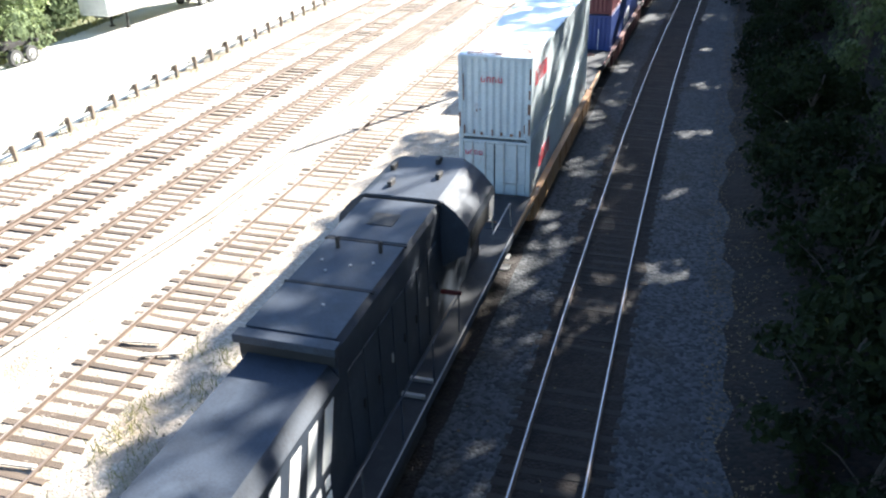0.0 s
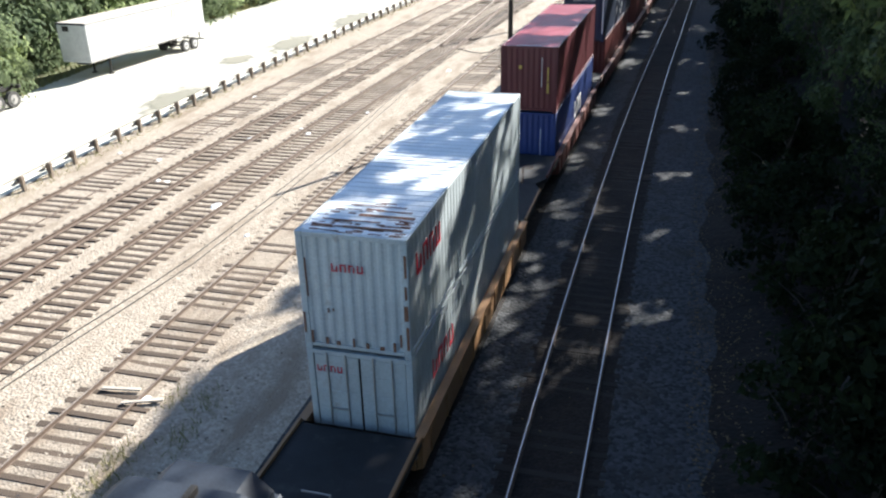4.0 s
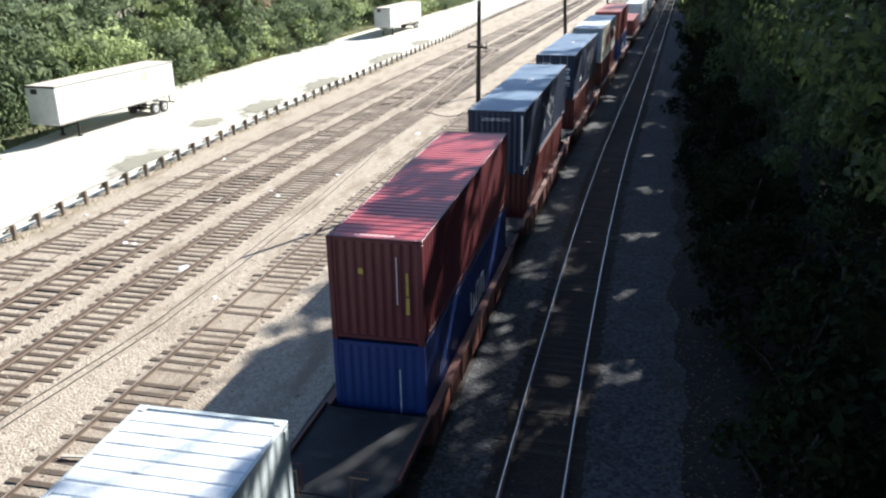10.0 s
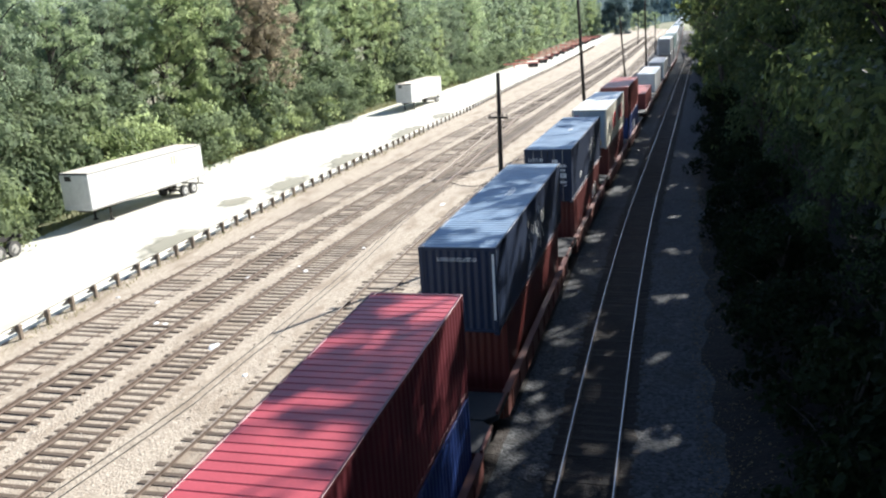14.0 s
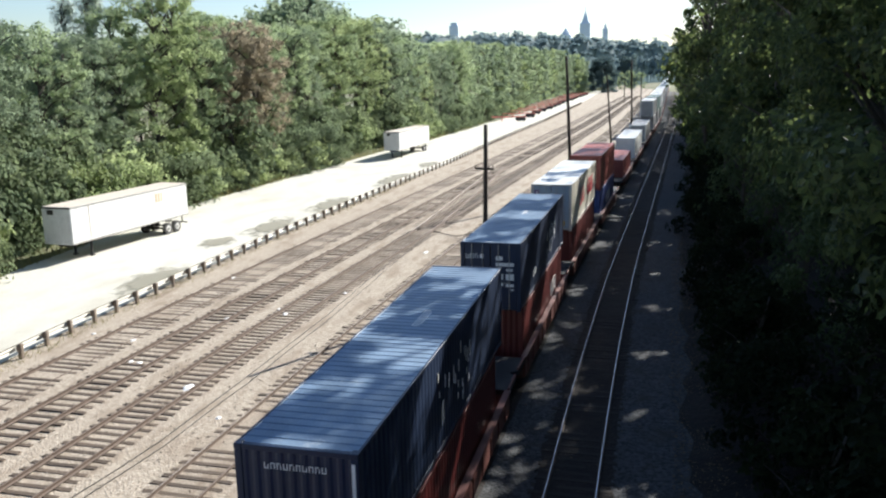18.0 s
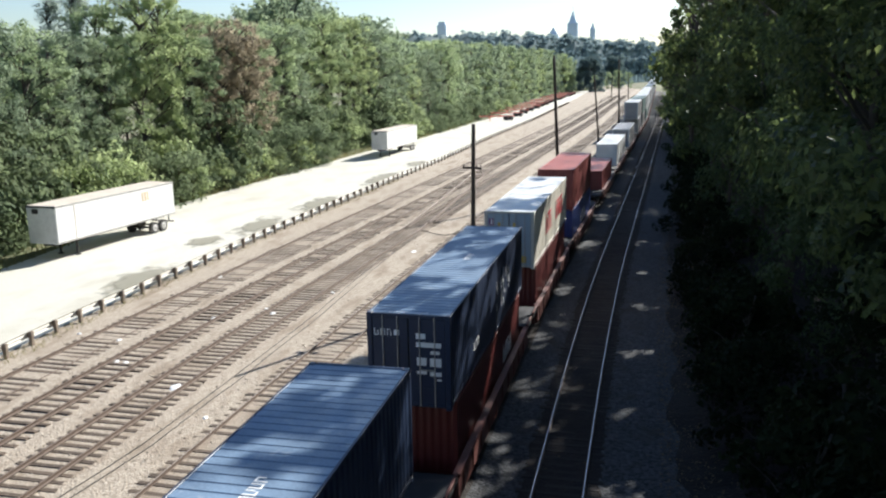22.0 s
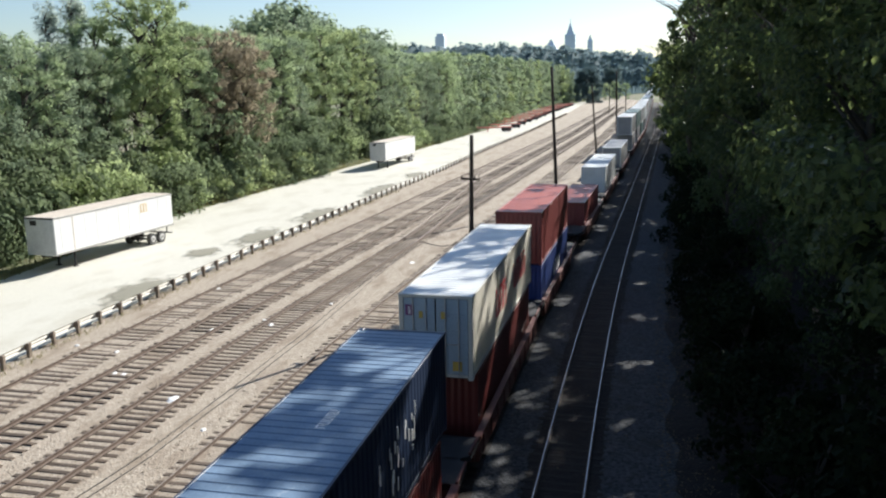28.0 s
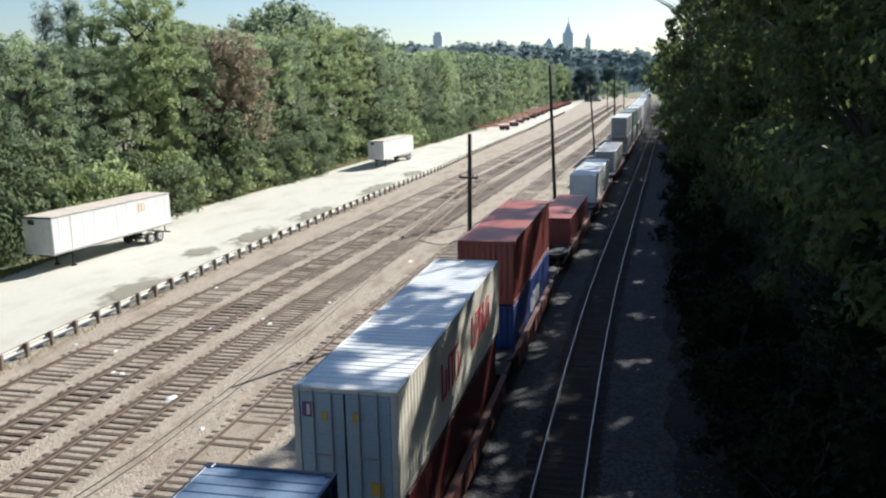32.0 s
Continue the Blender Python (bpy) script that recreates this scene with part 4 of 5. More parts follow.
def leaf_spot(rng):
    y, u = rng.uniform(8, 70), 1.2 + abs(rng.normal(0.5, 1.2))
    return u + swing(y), y, -0.16 + max(0.0, 0.24 * (u - 2.0))


def bed_spot(rng):
    y, u = rng.uniform(8, 60), rng.uniform(-8.5, 2.2)
    return u + swing(y), y, GROUND + 0.06


def weed_spot(rng):
    k = rng.integers(0, 26)
    c = np.random.default_rng(900 + k).uniform((-12.0, 5.5), (-10.6, 17.0))
    return c[0] + rng.normal(0, 0.22), c[1] + rng.normal(0, 0.3), GROUND - 0.02


def fringe_spot(rng):
    y = rng.uniform(30, 210)
    return along(LOT_EDGE, y) + 0.35 - abs(rng.normal(0, 0.9)), y, GROUND + 0.02


def rail_spot(rng):
    y = 16 + 80 * rng.random() ** 1.4
    k = noise.noise((y * 0.35, 4, 0))
    return along(GUARD, y) + 0.25 + rng.normal(0, 0.22 + 0.25 * max(0, k)), y, YARD_Z


def yard_spot(rng):
    y = 9 + 75 * rng.random() ** 1.3
    return rng.uniform(-26.0, -8.9) + swing(y), y, YARD_Z + 0.012


M_bits = foliage("scattered_dirt_and_stones", (0.09, 0.07, 0.05), (0.5, 0.44, 0.36), 0.0, 0.05, 0.95, 1.0)
scatter("loose_stones", 36, 7000, 0.11, yard_spot, M_bits, False, "loose stones and crumbs of dirt strewn over the yard gravel", "stones")
scatter("weeds", 34, 5000, 0.5, fringe_spot, M_weed, True, "dry grass and weeds along the lot's edge", "weeds")
scatter("weeds", 35, 2200, 0.2, rail_spot, M_weed, True, "dry weeds along the foot of the guard rail", "weeds")
scatter("fallen_leaves", 31, 5200, 0.09, leaf_spot, M_fallen, False, "dry fallen leaves scattered beside the ballast", "leaves")
scatter("fallen_leaves", 32, 900, 0.08, bed_spot, M_fallen, False, "few dry leaves blown over the ballast", "leaves")
scatter("weeds", 33, 1500, 0.2, weed_spot, M_weed, True, "dry yellow-green weeds on the gravel shoulder", "weeds")

# ---- skyline ----
def tower(x, y, w, h, crown, label):
    ob = tagged(new("office_tower"), label, "skyscraper", "city skyline")
    ob.matrix_basis = pose(x, y, 0)
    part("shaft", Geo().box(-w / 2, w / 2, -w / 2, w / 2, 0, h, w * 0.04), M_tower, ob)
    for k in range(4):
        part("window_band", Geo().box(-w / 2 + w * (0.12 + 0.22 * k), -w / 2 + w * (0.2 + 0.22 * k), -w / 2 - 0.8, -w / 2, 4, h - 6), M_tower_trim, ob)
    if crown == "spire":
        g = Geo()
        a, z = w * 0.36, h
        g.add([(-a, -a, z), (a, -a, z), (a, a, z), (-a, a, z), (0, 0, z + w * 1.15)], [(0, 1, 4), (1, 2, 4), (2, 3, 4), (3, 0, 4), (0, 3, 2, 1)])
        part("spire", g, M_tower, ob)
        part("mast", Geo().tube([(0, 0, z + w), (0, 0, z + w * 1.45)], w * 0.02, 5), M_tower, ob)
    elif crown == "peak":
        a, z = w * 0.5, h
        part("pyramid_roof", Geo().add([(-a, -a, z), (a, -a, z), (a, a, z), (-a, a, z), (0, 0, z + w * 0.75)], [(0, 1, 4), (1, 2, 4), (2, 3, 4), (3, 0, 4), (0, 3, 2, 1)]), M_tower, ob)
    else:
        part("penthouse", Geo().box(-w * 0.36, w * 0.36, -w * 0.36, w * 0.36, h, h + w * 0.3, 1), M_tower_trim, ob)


def at_far(px_slope, dist):
    return px_slope * dist, dist


D = 3600.0
tower(*at_far(-0.0563, D), 44, 205, "spire", "tall blue-glass office tower with a pointed crown on the skyline")
tower(*at_far(-0.0785, D), 52, 150, "peak", "blue office tower with a peaked roof on the skyline")
tower(*at_far(-0.0335, D), 22, 180, "spire", "slender pale-blue tower on the skyline")
tower(*at_far(-0.2105, D), 40, 212, "flat", "flat-topped blue office tower on the skyline")
tower(*at_far(-0.226, D), 36, 130, "flat", "lower blue office block on the skyline")


# ---- the train ----
MOVERS = []  # (thing, place along the train of its middle, height)
SPINNERS = []  # (wheel, its place on its car, height of its axle, which is its radius)


def gone(t):
    """How far the train has rolled towards the bridge after t seconds."""
    return 2.74651 * t + 0.00581511 * t * t - 0.000361498 * t ** 3


def on_line(y, z=0.0):
    return pose(TRACK_T + swing(y), y, z, 0, 0, -math.degrees(math.atan(slope(y))))


def rolls(ob, s, z=0.0):
    ob.matrix_basis = on_line(s, z)
    MOVERS.append((ob, s, z))
    return ob


def corrugated(y0, y1, z0, z1, x, depth=0.017, pitch=0.28, out=1, wave=((0.0, 0.0), (0.28, 0.0), (0.5, 1.0), (0.78, 1.0))):
    """A pressed steel side wall in the plane x, waves upright."""
    g = Geo()
    ys, xs, y, k = [], [], y0, 0
    n = max(2, round((y1 - y0) / pitch))
    p = (y1 - y0) / n
    for i in range(n):
        for a, d in wave:
            ys.append(y0 + (i + a) * p)
            xs.append(x - out * d * depth)
    ys.append(y1)
    xs.append(x)
    for yy, xx in zip(ys, xs):
        g.v += [(xx, yy, z0), (xx, yy, z1)]
    g.f = [(2 * i, 2 * i + 2, 2 * i + 3, 2 * i + 1) for i in range(len(ys) - 1)]
    return g


def turned(g, kind):
    """Swings a wall in the plane x to an end wall (plane y) or a roof (plane z)."""
    if kind == "end":
        g.v = [(y, x, z) for x, y, z in g.v]
    else:
        g.v = [(z, y, x) for x, y, z in g.v]
    return g


def container(s0, length, base, height, mat, label, near="wall", marks=(), trim=None, roof=None, door_mat=None):
    """A shipping container; s0 is its end that comes first."""
    ob = tagged(new("shipping_container"), label, "container", "containers on the train")
    h, w, L = height, 1.219, length / 2
    trim = trim or mat
    part("side_wall", corrugated(-L + 0.14, L - 0.14, 0.16, h - 0.08, w - 0.012), mat, ob)
    part("side_wall", corrugated(-L + 0.14, L - 0.14, 0.16, h - 0.08, -w + 0.012, out=-1), mat, ob)
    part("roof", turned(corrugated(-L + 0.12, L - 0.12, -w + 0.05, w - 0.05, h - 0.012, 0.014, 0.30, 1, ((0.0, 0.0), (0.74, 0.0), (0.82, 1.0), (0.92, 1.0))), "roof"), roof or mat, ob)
    part("floor", Geo().box(-w + 0.03, w - 0.03, -L + 0.05, L - 0.05, 0.05, 0.16), M_dark, ob)
    for x in (-1, 1):
        part("top_rail", Geo().box(x * w - (0.06 if x > 0 else 0), x * w + (0.06 if x < 0 else 0), -L + 0.16, L - 0.16, h - 0.09, h - 0.004, 0.008), trim, ob)
        part("bottom_rail", Geo().box(x * w - (0.06 if x > 0 else 0), x * w + (0.06 if x < 0 else 0), -L + 0.16, L - 0.16, 0.075, 0.185, 0.008), trim, ob)
    for y in (-1, 1):
        part("end_header", Geo().box(-w + 0.16, w - 0.16, y * L - (0.10 if y > 0 else 0), y * L + (0.10 if y < 0 else 0), h - 0.11, h - 0.004, 0.008), trim, ob)
        part("end_sill", Geo().box(-w + 0.16, w - 0.16, y * L - (0.12 if y > 0 else 0), y * L + (0.12 if y < 0 else 0), 0.08, 0.175, 0.008), trim, ob)
        for x in (-1, 1):
            part("corner_post", Geo().box(*sorted((x * w, x * (w - 0.15))), *sorted((y * L, y * (L - 0.14))), 0.118, h - 0.118, 0.012), trim, ob)
            for z in (0.0, h - 0.118):
                part("corner_casting", Geo().box(*sorted((x * (w + 0.004), x * (w - 0.16))), *sorted((y * (L + 0.004), y * (L - 0.178))), z, z + 0.118, 0.012), trim, ob)
    part("far_wall", turned(corrugated(-w + 0.15, w - 0.15, 0.16, h - 0.11, L - 0.02, pitch=0.25), "end"), mat, ob)
    if near == "wall":
        part("near_wall", turned(corrugated(-w + 0.15, w - 0.15, 0.16, h - 0.11, -L + 0.02, pitch=0.25, out=-1), "end"), mat, ob)
    else:
        for x0, x1, hand in ((-w + 0.165, -0.022, 1), (0.022, w - 0.165, -1)):
            door = part("door", Geo().box(x0, x1, -L + 0.02, -L + 0.07, 0.17, h - 0.125, 0.01), door_mat or mat, ob)
            part("door_gasket", Geo().box(x0 - 0.011, x1 + 0.011, -L + 0.032, -L + 0.062, 0.158, h - 0.113), M_dull_black, door)
            for k in range(1, 5):
                z = 0.17 + (h - 0.3) * k / 5
                part("door_rib", Geo().box(x0 + 0.08, x1 - 0.08, -L + 0.006, -L + 0.02, z - 0.03, z + 0.03, 0.005), door_mat or mat, door)
            part("door_seal", Geo().box(x1 + 0.001 if hand > 0 else x0 - 0.011, x1 + 0.011 if hand > 0 else x0 - 0.001, -L + 0.025, -L + 0.06, 0.17, h - 0.125), M_dull_black, door)
            for f in (0.3, 0.72):
                x = x0 + (x1 - x0) * f
                bar = part("locking_bar", Geo().tube([(x, -L - 0.012, 0.1), (x, -L - 0.012, h - 0.06)], 0.018, 6), M_galv, door)
            part("bar_handle", Geo().box(x0 + (x1 - x0) * 0.3, x0 + (x1 - x0) * 0.72, -L - 0.03, -L - 0.012, h * 0.42, h * 0.42 + 0.03), M_galv, door)
    for name, where, a0, a1, z0, z1, m in marks:
        if where == "near":
            d = L + (0.004 if near == "wall" else -0.002)
            part(name, Geo().box(a0, a1, -d - 0.006, -d + 0.006, z0, z1), m, ob)
        elif where == "side":
            part(name, Geo().box(w - 0.01, w + 0.004, a0, a1, z0, z1), m, ob)
        else:
            part(name, Geo().box(a0, a1, z0, z1, h - 0.014, h - 0.006), m, ob)
    return rolls(ob, s0 + length / 2, base)


def letters(where, a, z, height, width, count, m, gap=0.45, stroke=0.22):
    """Plain hollow blocks in place of a painted name."""
    out = []
    for k in range(count):
        a0 = a + k * width * (1 + gap)
        t = width * stroke
        out += [("mark_bar", where, a0, a0 + t, z, z + height, m), ("mark_bar", where, a0 + width - t, a0 + width, z, z + height * (1.0 if k % 2 else 0.72), m), ("mark_bar", where, a0 + t, a0 + width - t, z + (height - t if k % 3 else 0), z + (height if k % 3 else t), m)]
    return out


def roof_letters(x, y, height, width, count, m):
    """The same blocks, painted lengthwise on a roof."""
    return [(n, w, z0, z1, a0 + y, a1 + y, k) for n, w, a0, a1, z0, z1, k in letters("roof", 0.0, x, height, width, count, m, 0.3)]


def scrawl(a0, a1, z0, z1, count, seed):
    """Sprayed strokes on a side wall: thin slanted bars."""
    rng = np.random.default_rng(seed)
    out = []
    for k in range(count):
        a, z, w, h = rng.uniform(a0, a1), rng.uniform(z0, z1), rng.uniform(0.03, 0.09), rng.uniform(0.12, 0.5)
        out.append(("sprayed_stroke", "side", a, a + w, z, min(z1 + 0.3, z + h), M_white))
    return out


# Walls are toned dark for shade and roofs pale for sun, besides fading.
C_grey = paint("pale_grey_container_paint", (0.47, 0.53, 0.55), 0.22)
C_grey_roof = paint("sunlit_pale_worn_roof", (0.78, 0.81, 0.82), 0.25)
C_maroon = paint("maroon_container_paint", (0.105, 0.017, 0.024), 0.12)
C_maroon_roof = paint("sunlit_faded_maroon_roof", (0.36, 0.06, 0.075), 0.15)
C_blue = paint("bright_blue_container_paint", (0.012, 0.035, 0.16), 0.12)
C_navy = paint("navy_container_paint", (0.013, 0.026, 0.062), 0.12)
C_navy_roof = surface("skylit_faded_navy_roof", (0.17, 0.245, 0.345), 0.5, 0.0, vary=0.22, grain=1.2, fine=18, bump=0.03, stain=(0.36, 0.41, 0.46), stain_size=0.6, stain_amount=0.3)
C_rust = paint("flaking_rust", (0.19, 0.095, 0.058), 0.5, 0.9)
# White doors toned blue-grey, since shade on that end is in the colour.
C_door = paint("shade_toned_white_door", (0.31, 0.385, 0.45), 0.15)
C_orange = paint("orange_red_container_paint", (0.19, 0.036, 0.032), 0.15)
C_orange_roof = paint("sunlit_faded_orange_roof", (0.45, 0.12, 0.085), 0.15)
C_red = paint("dark_red_container_paint", (0.095, 0.013, 0.011), 0.15)
C_white = paint("white_reefer_paint", (0.80, 0.81, 0.79), 0.1)
C_bone = paint("cream_white_container_side", (0.74, 0.70, 0.59), 0.1)
C_cream = paint("cream_container_trim", (0.5, 0.49, 0.44), 0.2)
C_green = paint("grey_green_container_paint", (0.18, 0.26, 0.24), 0.15)
C_pale = paint("silver_white_container_paint", (0.36, 0.36, 0.36), 0.12)
C_sill = paint("ochre_well_car_paint", (0.30, 0.165, 0.075), 0.4, 0.6)
C_sill_red = paint("brown_red_well_car_paint", (0.115, 0.035, 0.027), 0.3, 0.6)


def bogie(parent, y, turning=False):
    """A two-axle truck; its wheels are its own parts."""
    b = part("bogie", Geo().box(-0.28, 0.28, y - 0.22, y + 0.22, 0.42, 0.72, 0.02).box(-1.0, 1.0, y - 0.2, y + 0.2, 0.45, 0.65, 0.02), M_dark, parent)
    for x in (-1, 1):
        side = Geo()
        a, c = sorted((x * 0.98, x * 1.10))
        prof = [(y - 1.25, 0.36), (y - 1.25, 0.62), (y - 0.95, 0.70), (y - 0.4, 0.86), (y + 0.4, 0.86), (y + 0.95, 0.70), (y + 1.25, 0.62), (y + 1.25, 0.36), (y + 0.9, 0.36), (y + 0.45, 0.24), (y - 0.45, 0.24), (y - 0.9, 0.36)]
        n = len(prof)
        side.v = [(xx, py, pz) for xx in (a, c) for py, pz in prof]
        side.f = [(i, (i + 1) % n, n + (i + 1) % n, n + i) for i in range(n)] + [tuple(reversed(range(n))), tuple(range(n, 2 * n))]
        part("side_frame", side, M_dark, b)
        for dy in (-0.88, 0.88):
            wheel = part("wheel", Geo().tube([(x * 0.70, 0, 0), (x * 0.72, 0, 0), (x * 0.80, 0, 0), (x * 0.84, 0, 0)], 0.42, 18), M_rail_rust, b)
            wheel.matrix_basis = pose(0, y + dy, 0.42)
            if turning:
                SPINNERS.append((wheel, y + dy, 0.42))
            part("bearing_cap", Geo().tube([(x * 1.10, y + dy, 0.45), (x * 1.17, y + dy, 0.45)], 0.11, 10), M_dark, b)
    for dy in (-0.88, 0.88):
        part("axle", Geo().tube([(-0.8, y + dy, 0.42), (0.8, y + dy, 0.42)], 0.08, 8), M_dark, b)
    return b


def well_car(s0, length, mat, near_gap, far_gap, near_bogie=True, far_bogie=True, label="well car of the container train, its deck dark with dirt"):
    """One well for a stack that begins at s0. The gaps are the lengths of its end decks."""
    ob = tagged(new("well_car"), label, "railway car", "cars of the train")
    L = length / 2 + 0.25
    for x in (-1, 1):
        a = x * 1.30
        pr = [(a, 0.22), (a + x * 0.16, 0.30), (a + x * 0.16, 1.02), (a + x * 0.20, 1.02), (a + x * 0.20, 1.13), (a - x * 0.02, 1.13), (a - x * 0.02, 1.02), (a + x * 0.02, 1.02), (a + x * 0.02, 0.30)]
        part("side_sill", Geo().prism(pr if x > 0 else pr[::-1], -L, L), mat, ob)
        y = -L + 0.6
        while y < L - 0.4:
            part("sill_stiffener", Geo().box(*sorted((a + x * 0.16, a + x * 0.20)), y, y + 0.05, 0.34, 1.02), mat, ob)
            y += 1.35
    for k in range(6):
        y = -L + 0.3 + k * (2 * L - 0.6) / 5
        part("floor_beam", Geo().box(-1.30, 1.30, y - 0.15, y + 0.15, 0.16, 0.28, 0.01), M_dark, ob)
    for sgn, gap, has in ((-1, near_gap, near_bogie), (1, far_gap, far_bogie)):
        y0, y1 = sgn * L, sgn * (L + gap)
        pr = [(-1.45, y0), (1.45, y0), (1.45, y0 + sgn * gap * 0.8), (1.1, y1), (-1.1, y1), (-1.45, y0 + sgn * gap * 0.8)]
        n = len(pr)
        g = Geo()
        g.v = [(px, py, z) for z in (0.92, 1.10) for px, py in pr]
        g.f = [(i, (i + 1) % n, n + (i + 1) % n, n + i) for i in range(n)] + [tuple(reversed(range(n))), tuple(range(n, 2 * n))]
        part("end_deck", g, M_walk, ob)
        part("bulkhead", Geo().box(-1.30, 1.30, *sorted((y0, y0 + sgn * 0.08)), 0.25, 1.10, 0.01), mat, ob)
        part("draft_sill", Geo().box(-0.28, 0.28, *sorted((y0, y1)), 0.62, 0.92, 0.02), M_dark, ob)
        for x in (-1, 1):
            part("deck_brace", Geo().box(*sorted((x * 1.38, x * 1.46)), *sorted((y0, y0 + sgn * gap * 0.8)), 1.10, 1.2, 0.01), mat, ob)
        if has:
            bogie(ob, sgn * (L + min(gap * 0.62, 2.0)) if gap > 2.6 else y1, s0 < 120)
        if gap > 2.6:
            part("coupler", Geo().box(-0.12, 0.12, *sorted((y1, y1 + sgn * 0.55)), 0.66, 0.90, 0.03), M_dark, ob)
            for x in (-0.6, 0.6):
                part("grab_iron", Geo().tube([(x, y1 - sgn * 0.1, 1.1), (x, y1 - sgn * 0.1, 1.75), (x * 1.7, y1 - sgn * 0.1, 1.75)], 0.02, 6), mat, ob)
    return rolls(ob, s0 + length / 2, 0.0)


L40, L45, L48, L53 = 12.19, 13.72, 14.63, 16.15
BASE = 0.30


def stack(s0, lower, upper):
    """lower and upper: keyword dicts for container()."""
    h = lower["height"]
    container(s0 + (upper["length"] - lower["length"]) / 2, base=BASE, **lower)
    container(s0, base=BASE + h + 0.01, **upper)


HC, ST = 2.80, 2.59


def rust_flecks():
    """Small patches where the roof's paint has come off at one end."""
    rng = np.random.default_rng(12)
    out = []
    for k in range(60):
        y = -6.0 + abs(rng.normal(0, 0.8))
        x = rng.uniform(-1.05, 1.0)
        out.append(("rust_strip", "roof", x, min(1.1, x + rng.uniform(0.05, 0.45)), y, y + rng.uniform(0.02, 0.07), C_rust))
    return out


well_car(25.42, L40, C_sill, 3.6, 3.9)
stack(25.42,
      dict(length=L40, height=ST, mat=C_grey, near="door", label="pale grey steel container with red marks in the well",
           marks=letters("near", -1.0, 2.05, 0.15, 0.11, 4, M_red_mark) + letters("side", -4.6, 1.2, 0.5, 0.34, 4, M_red_mark) + [("vent_sticker", "near", -0.95, -0.65, 0.35, 0.6, M_dark), ("vent_sticker", "near", -0.5, -0.25, 0.38, 0.58, M_dark)]),
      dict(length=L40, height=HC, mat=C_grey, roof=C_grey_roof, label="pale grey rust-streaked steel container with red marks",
           marks=[("rust_patch", "near", x, x + w, z, z + h, C_rust) for x, w, z, h in ((-1.05, 0.05, 0.17, 0.3), (-0.72, 0.06, 0.17, 0.16), (-0.48, 0.09, 0.17, 0.1), (-0.1, 0.05, 0.17, 0.2), (0.2, 0.07, 0.17, 0.13), (0.52, 0.1, 0.17, 0.09), (0.82, 0.06, 0.17, 0.22), (-0.62, 0.04, 0.95, 0.1), (-0.5, 0.03, 1.0, 0.06), (1.13, 0.06, 0.25, 0.55), (1.10, 0.09, 0.95, 0.35), (1.13, 0.05, 1.45, 0.3), (1.14, 0.05, 1.95, 0.5), (0.98, 0.04, 0.3, 0.3), (-1.2, 0.05, 0.4, 0.5), (-1.06, 0.03, 1.3, 0.9))]
           + letters("near", -0.45, 1.95, 0.17, 0.13, 4, M_red_mark) + letters("side", -5.5, 1.75, 0.5, 0.34, 4, M_red_mark) + rust_flecks() + [("rust_strip", "roof", a, b, y, y + w, C_rust) for a, b, y, w in ((-0.3, 1.0, -5.7, 0.10), (-0.9, 0.4, -5.35, 0.06), (-0.2, 1.05, -5.05, 0.14), (0.1, 0.9, -4.72, 0.07), (-0.6, 0.7, -4.45, 0.05), (-1.0, -0.5, -5.75, 0.08))]))
well_car(45.65, L40, C_sill_red, 3.6, 1.85, True, True)
stack(45.65,
      dict(length=L40, height=ST, mat=C_blue, label="bright blue steel container in the well",
           marks=letters("side", -0.5, 0.9, 0.8, 0.55, 3, M_white) + [("white_stripe", "near", 0.55, 0.572, 0.5, 1.9, M_white)]),
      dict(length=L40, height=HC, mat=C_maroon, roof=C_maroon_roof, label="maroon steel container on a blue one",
           marks=[("white_stripe", "near", 0.55, 0.572, 1.1, 2.35, M_white), ("yellow_label", "near", 0.79, 0.855, 1.35, 1.95, M_yellow_mark), ("yellow_label", "near", 0.78, 0.87, 0.85, 1.3, M_yellow_mark), ("warning_sticker", "near", -0.42, -0.3, 1.85, 2.0, M_yellow_mark)]
           + letters("roof", -0.55, -5.92, 0.12, 0.09, 8, M_white)))
well_car(62.15, L48, C_sill_red, 1.85, 1.85, False, True)
stack(62.15,
      dict(length=L40, height=ST, mat=C_red, label="dark red steel container in the well"),
      dict(length=L48, height=HC, mat=C_navy, roof=C_navy_roof, label="navy-blue long steel container with a pale ribbed roof",
           # The tall white corner stripe paints the sun on the post's edge.
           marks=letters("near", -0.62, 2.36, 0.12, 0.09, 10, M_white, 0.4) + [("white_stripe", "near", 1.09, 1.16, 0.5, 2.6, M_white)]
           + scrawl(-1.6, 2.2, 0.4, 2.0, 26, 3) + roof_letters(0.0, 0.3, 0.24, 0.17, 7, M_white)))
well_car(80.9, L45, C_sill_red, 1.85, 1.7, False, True)
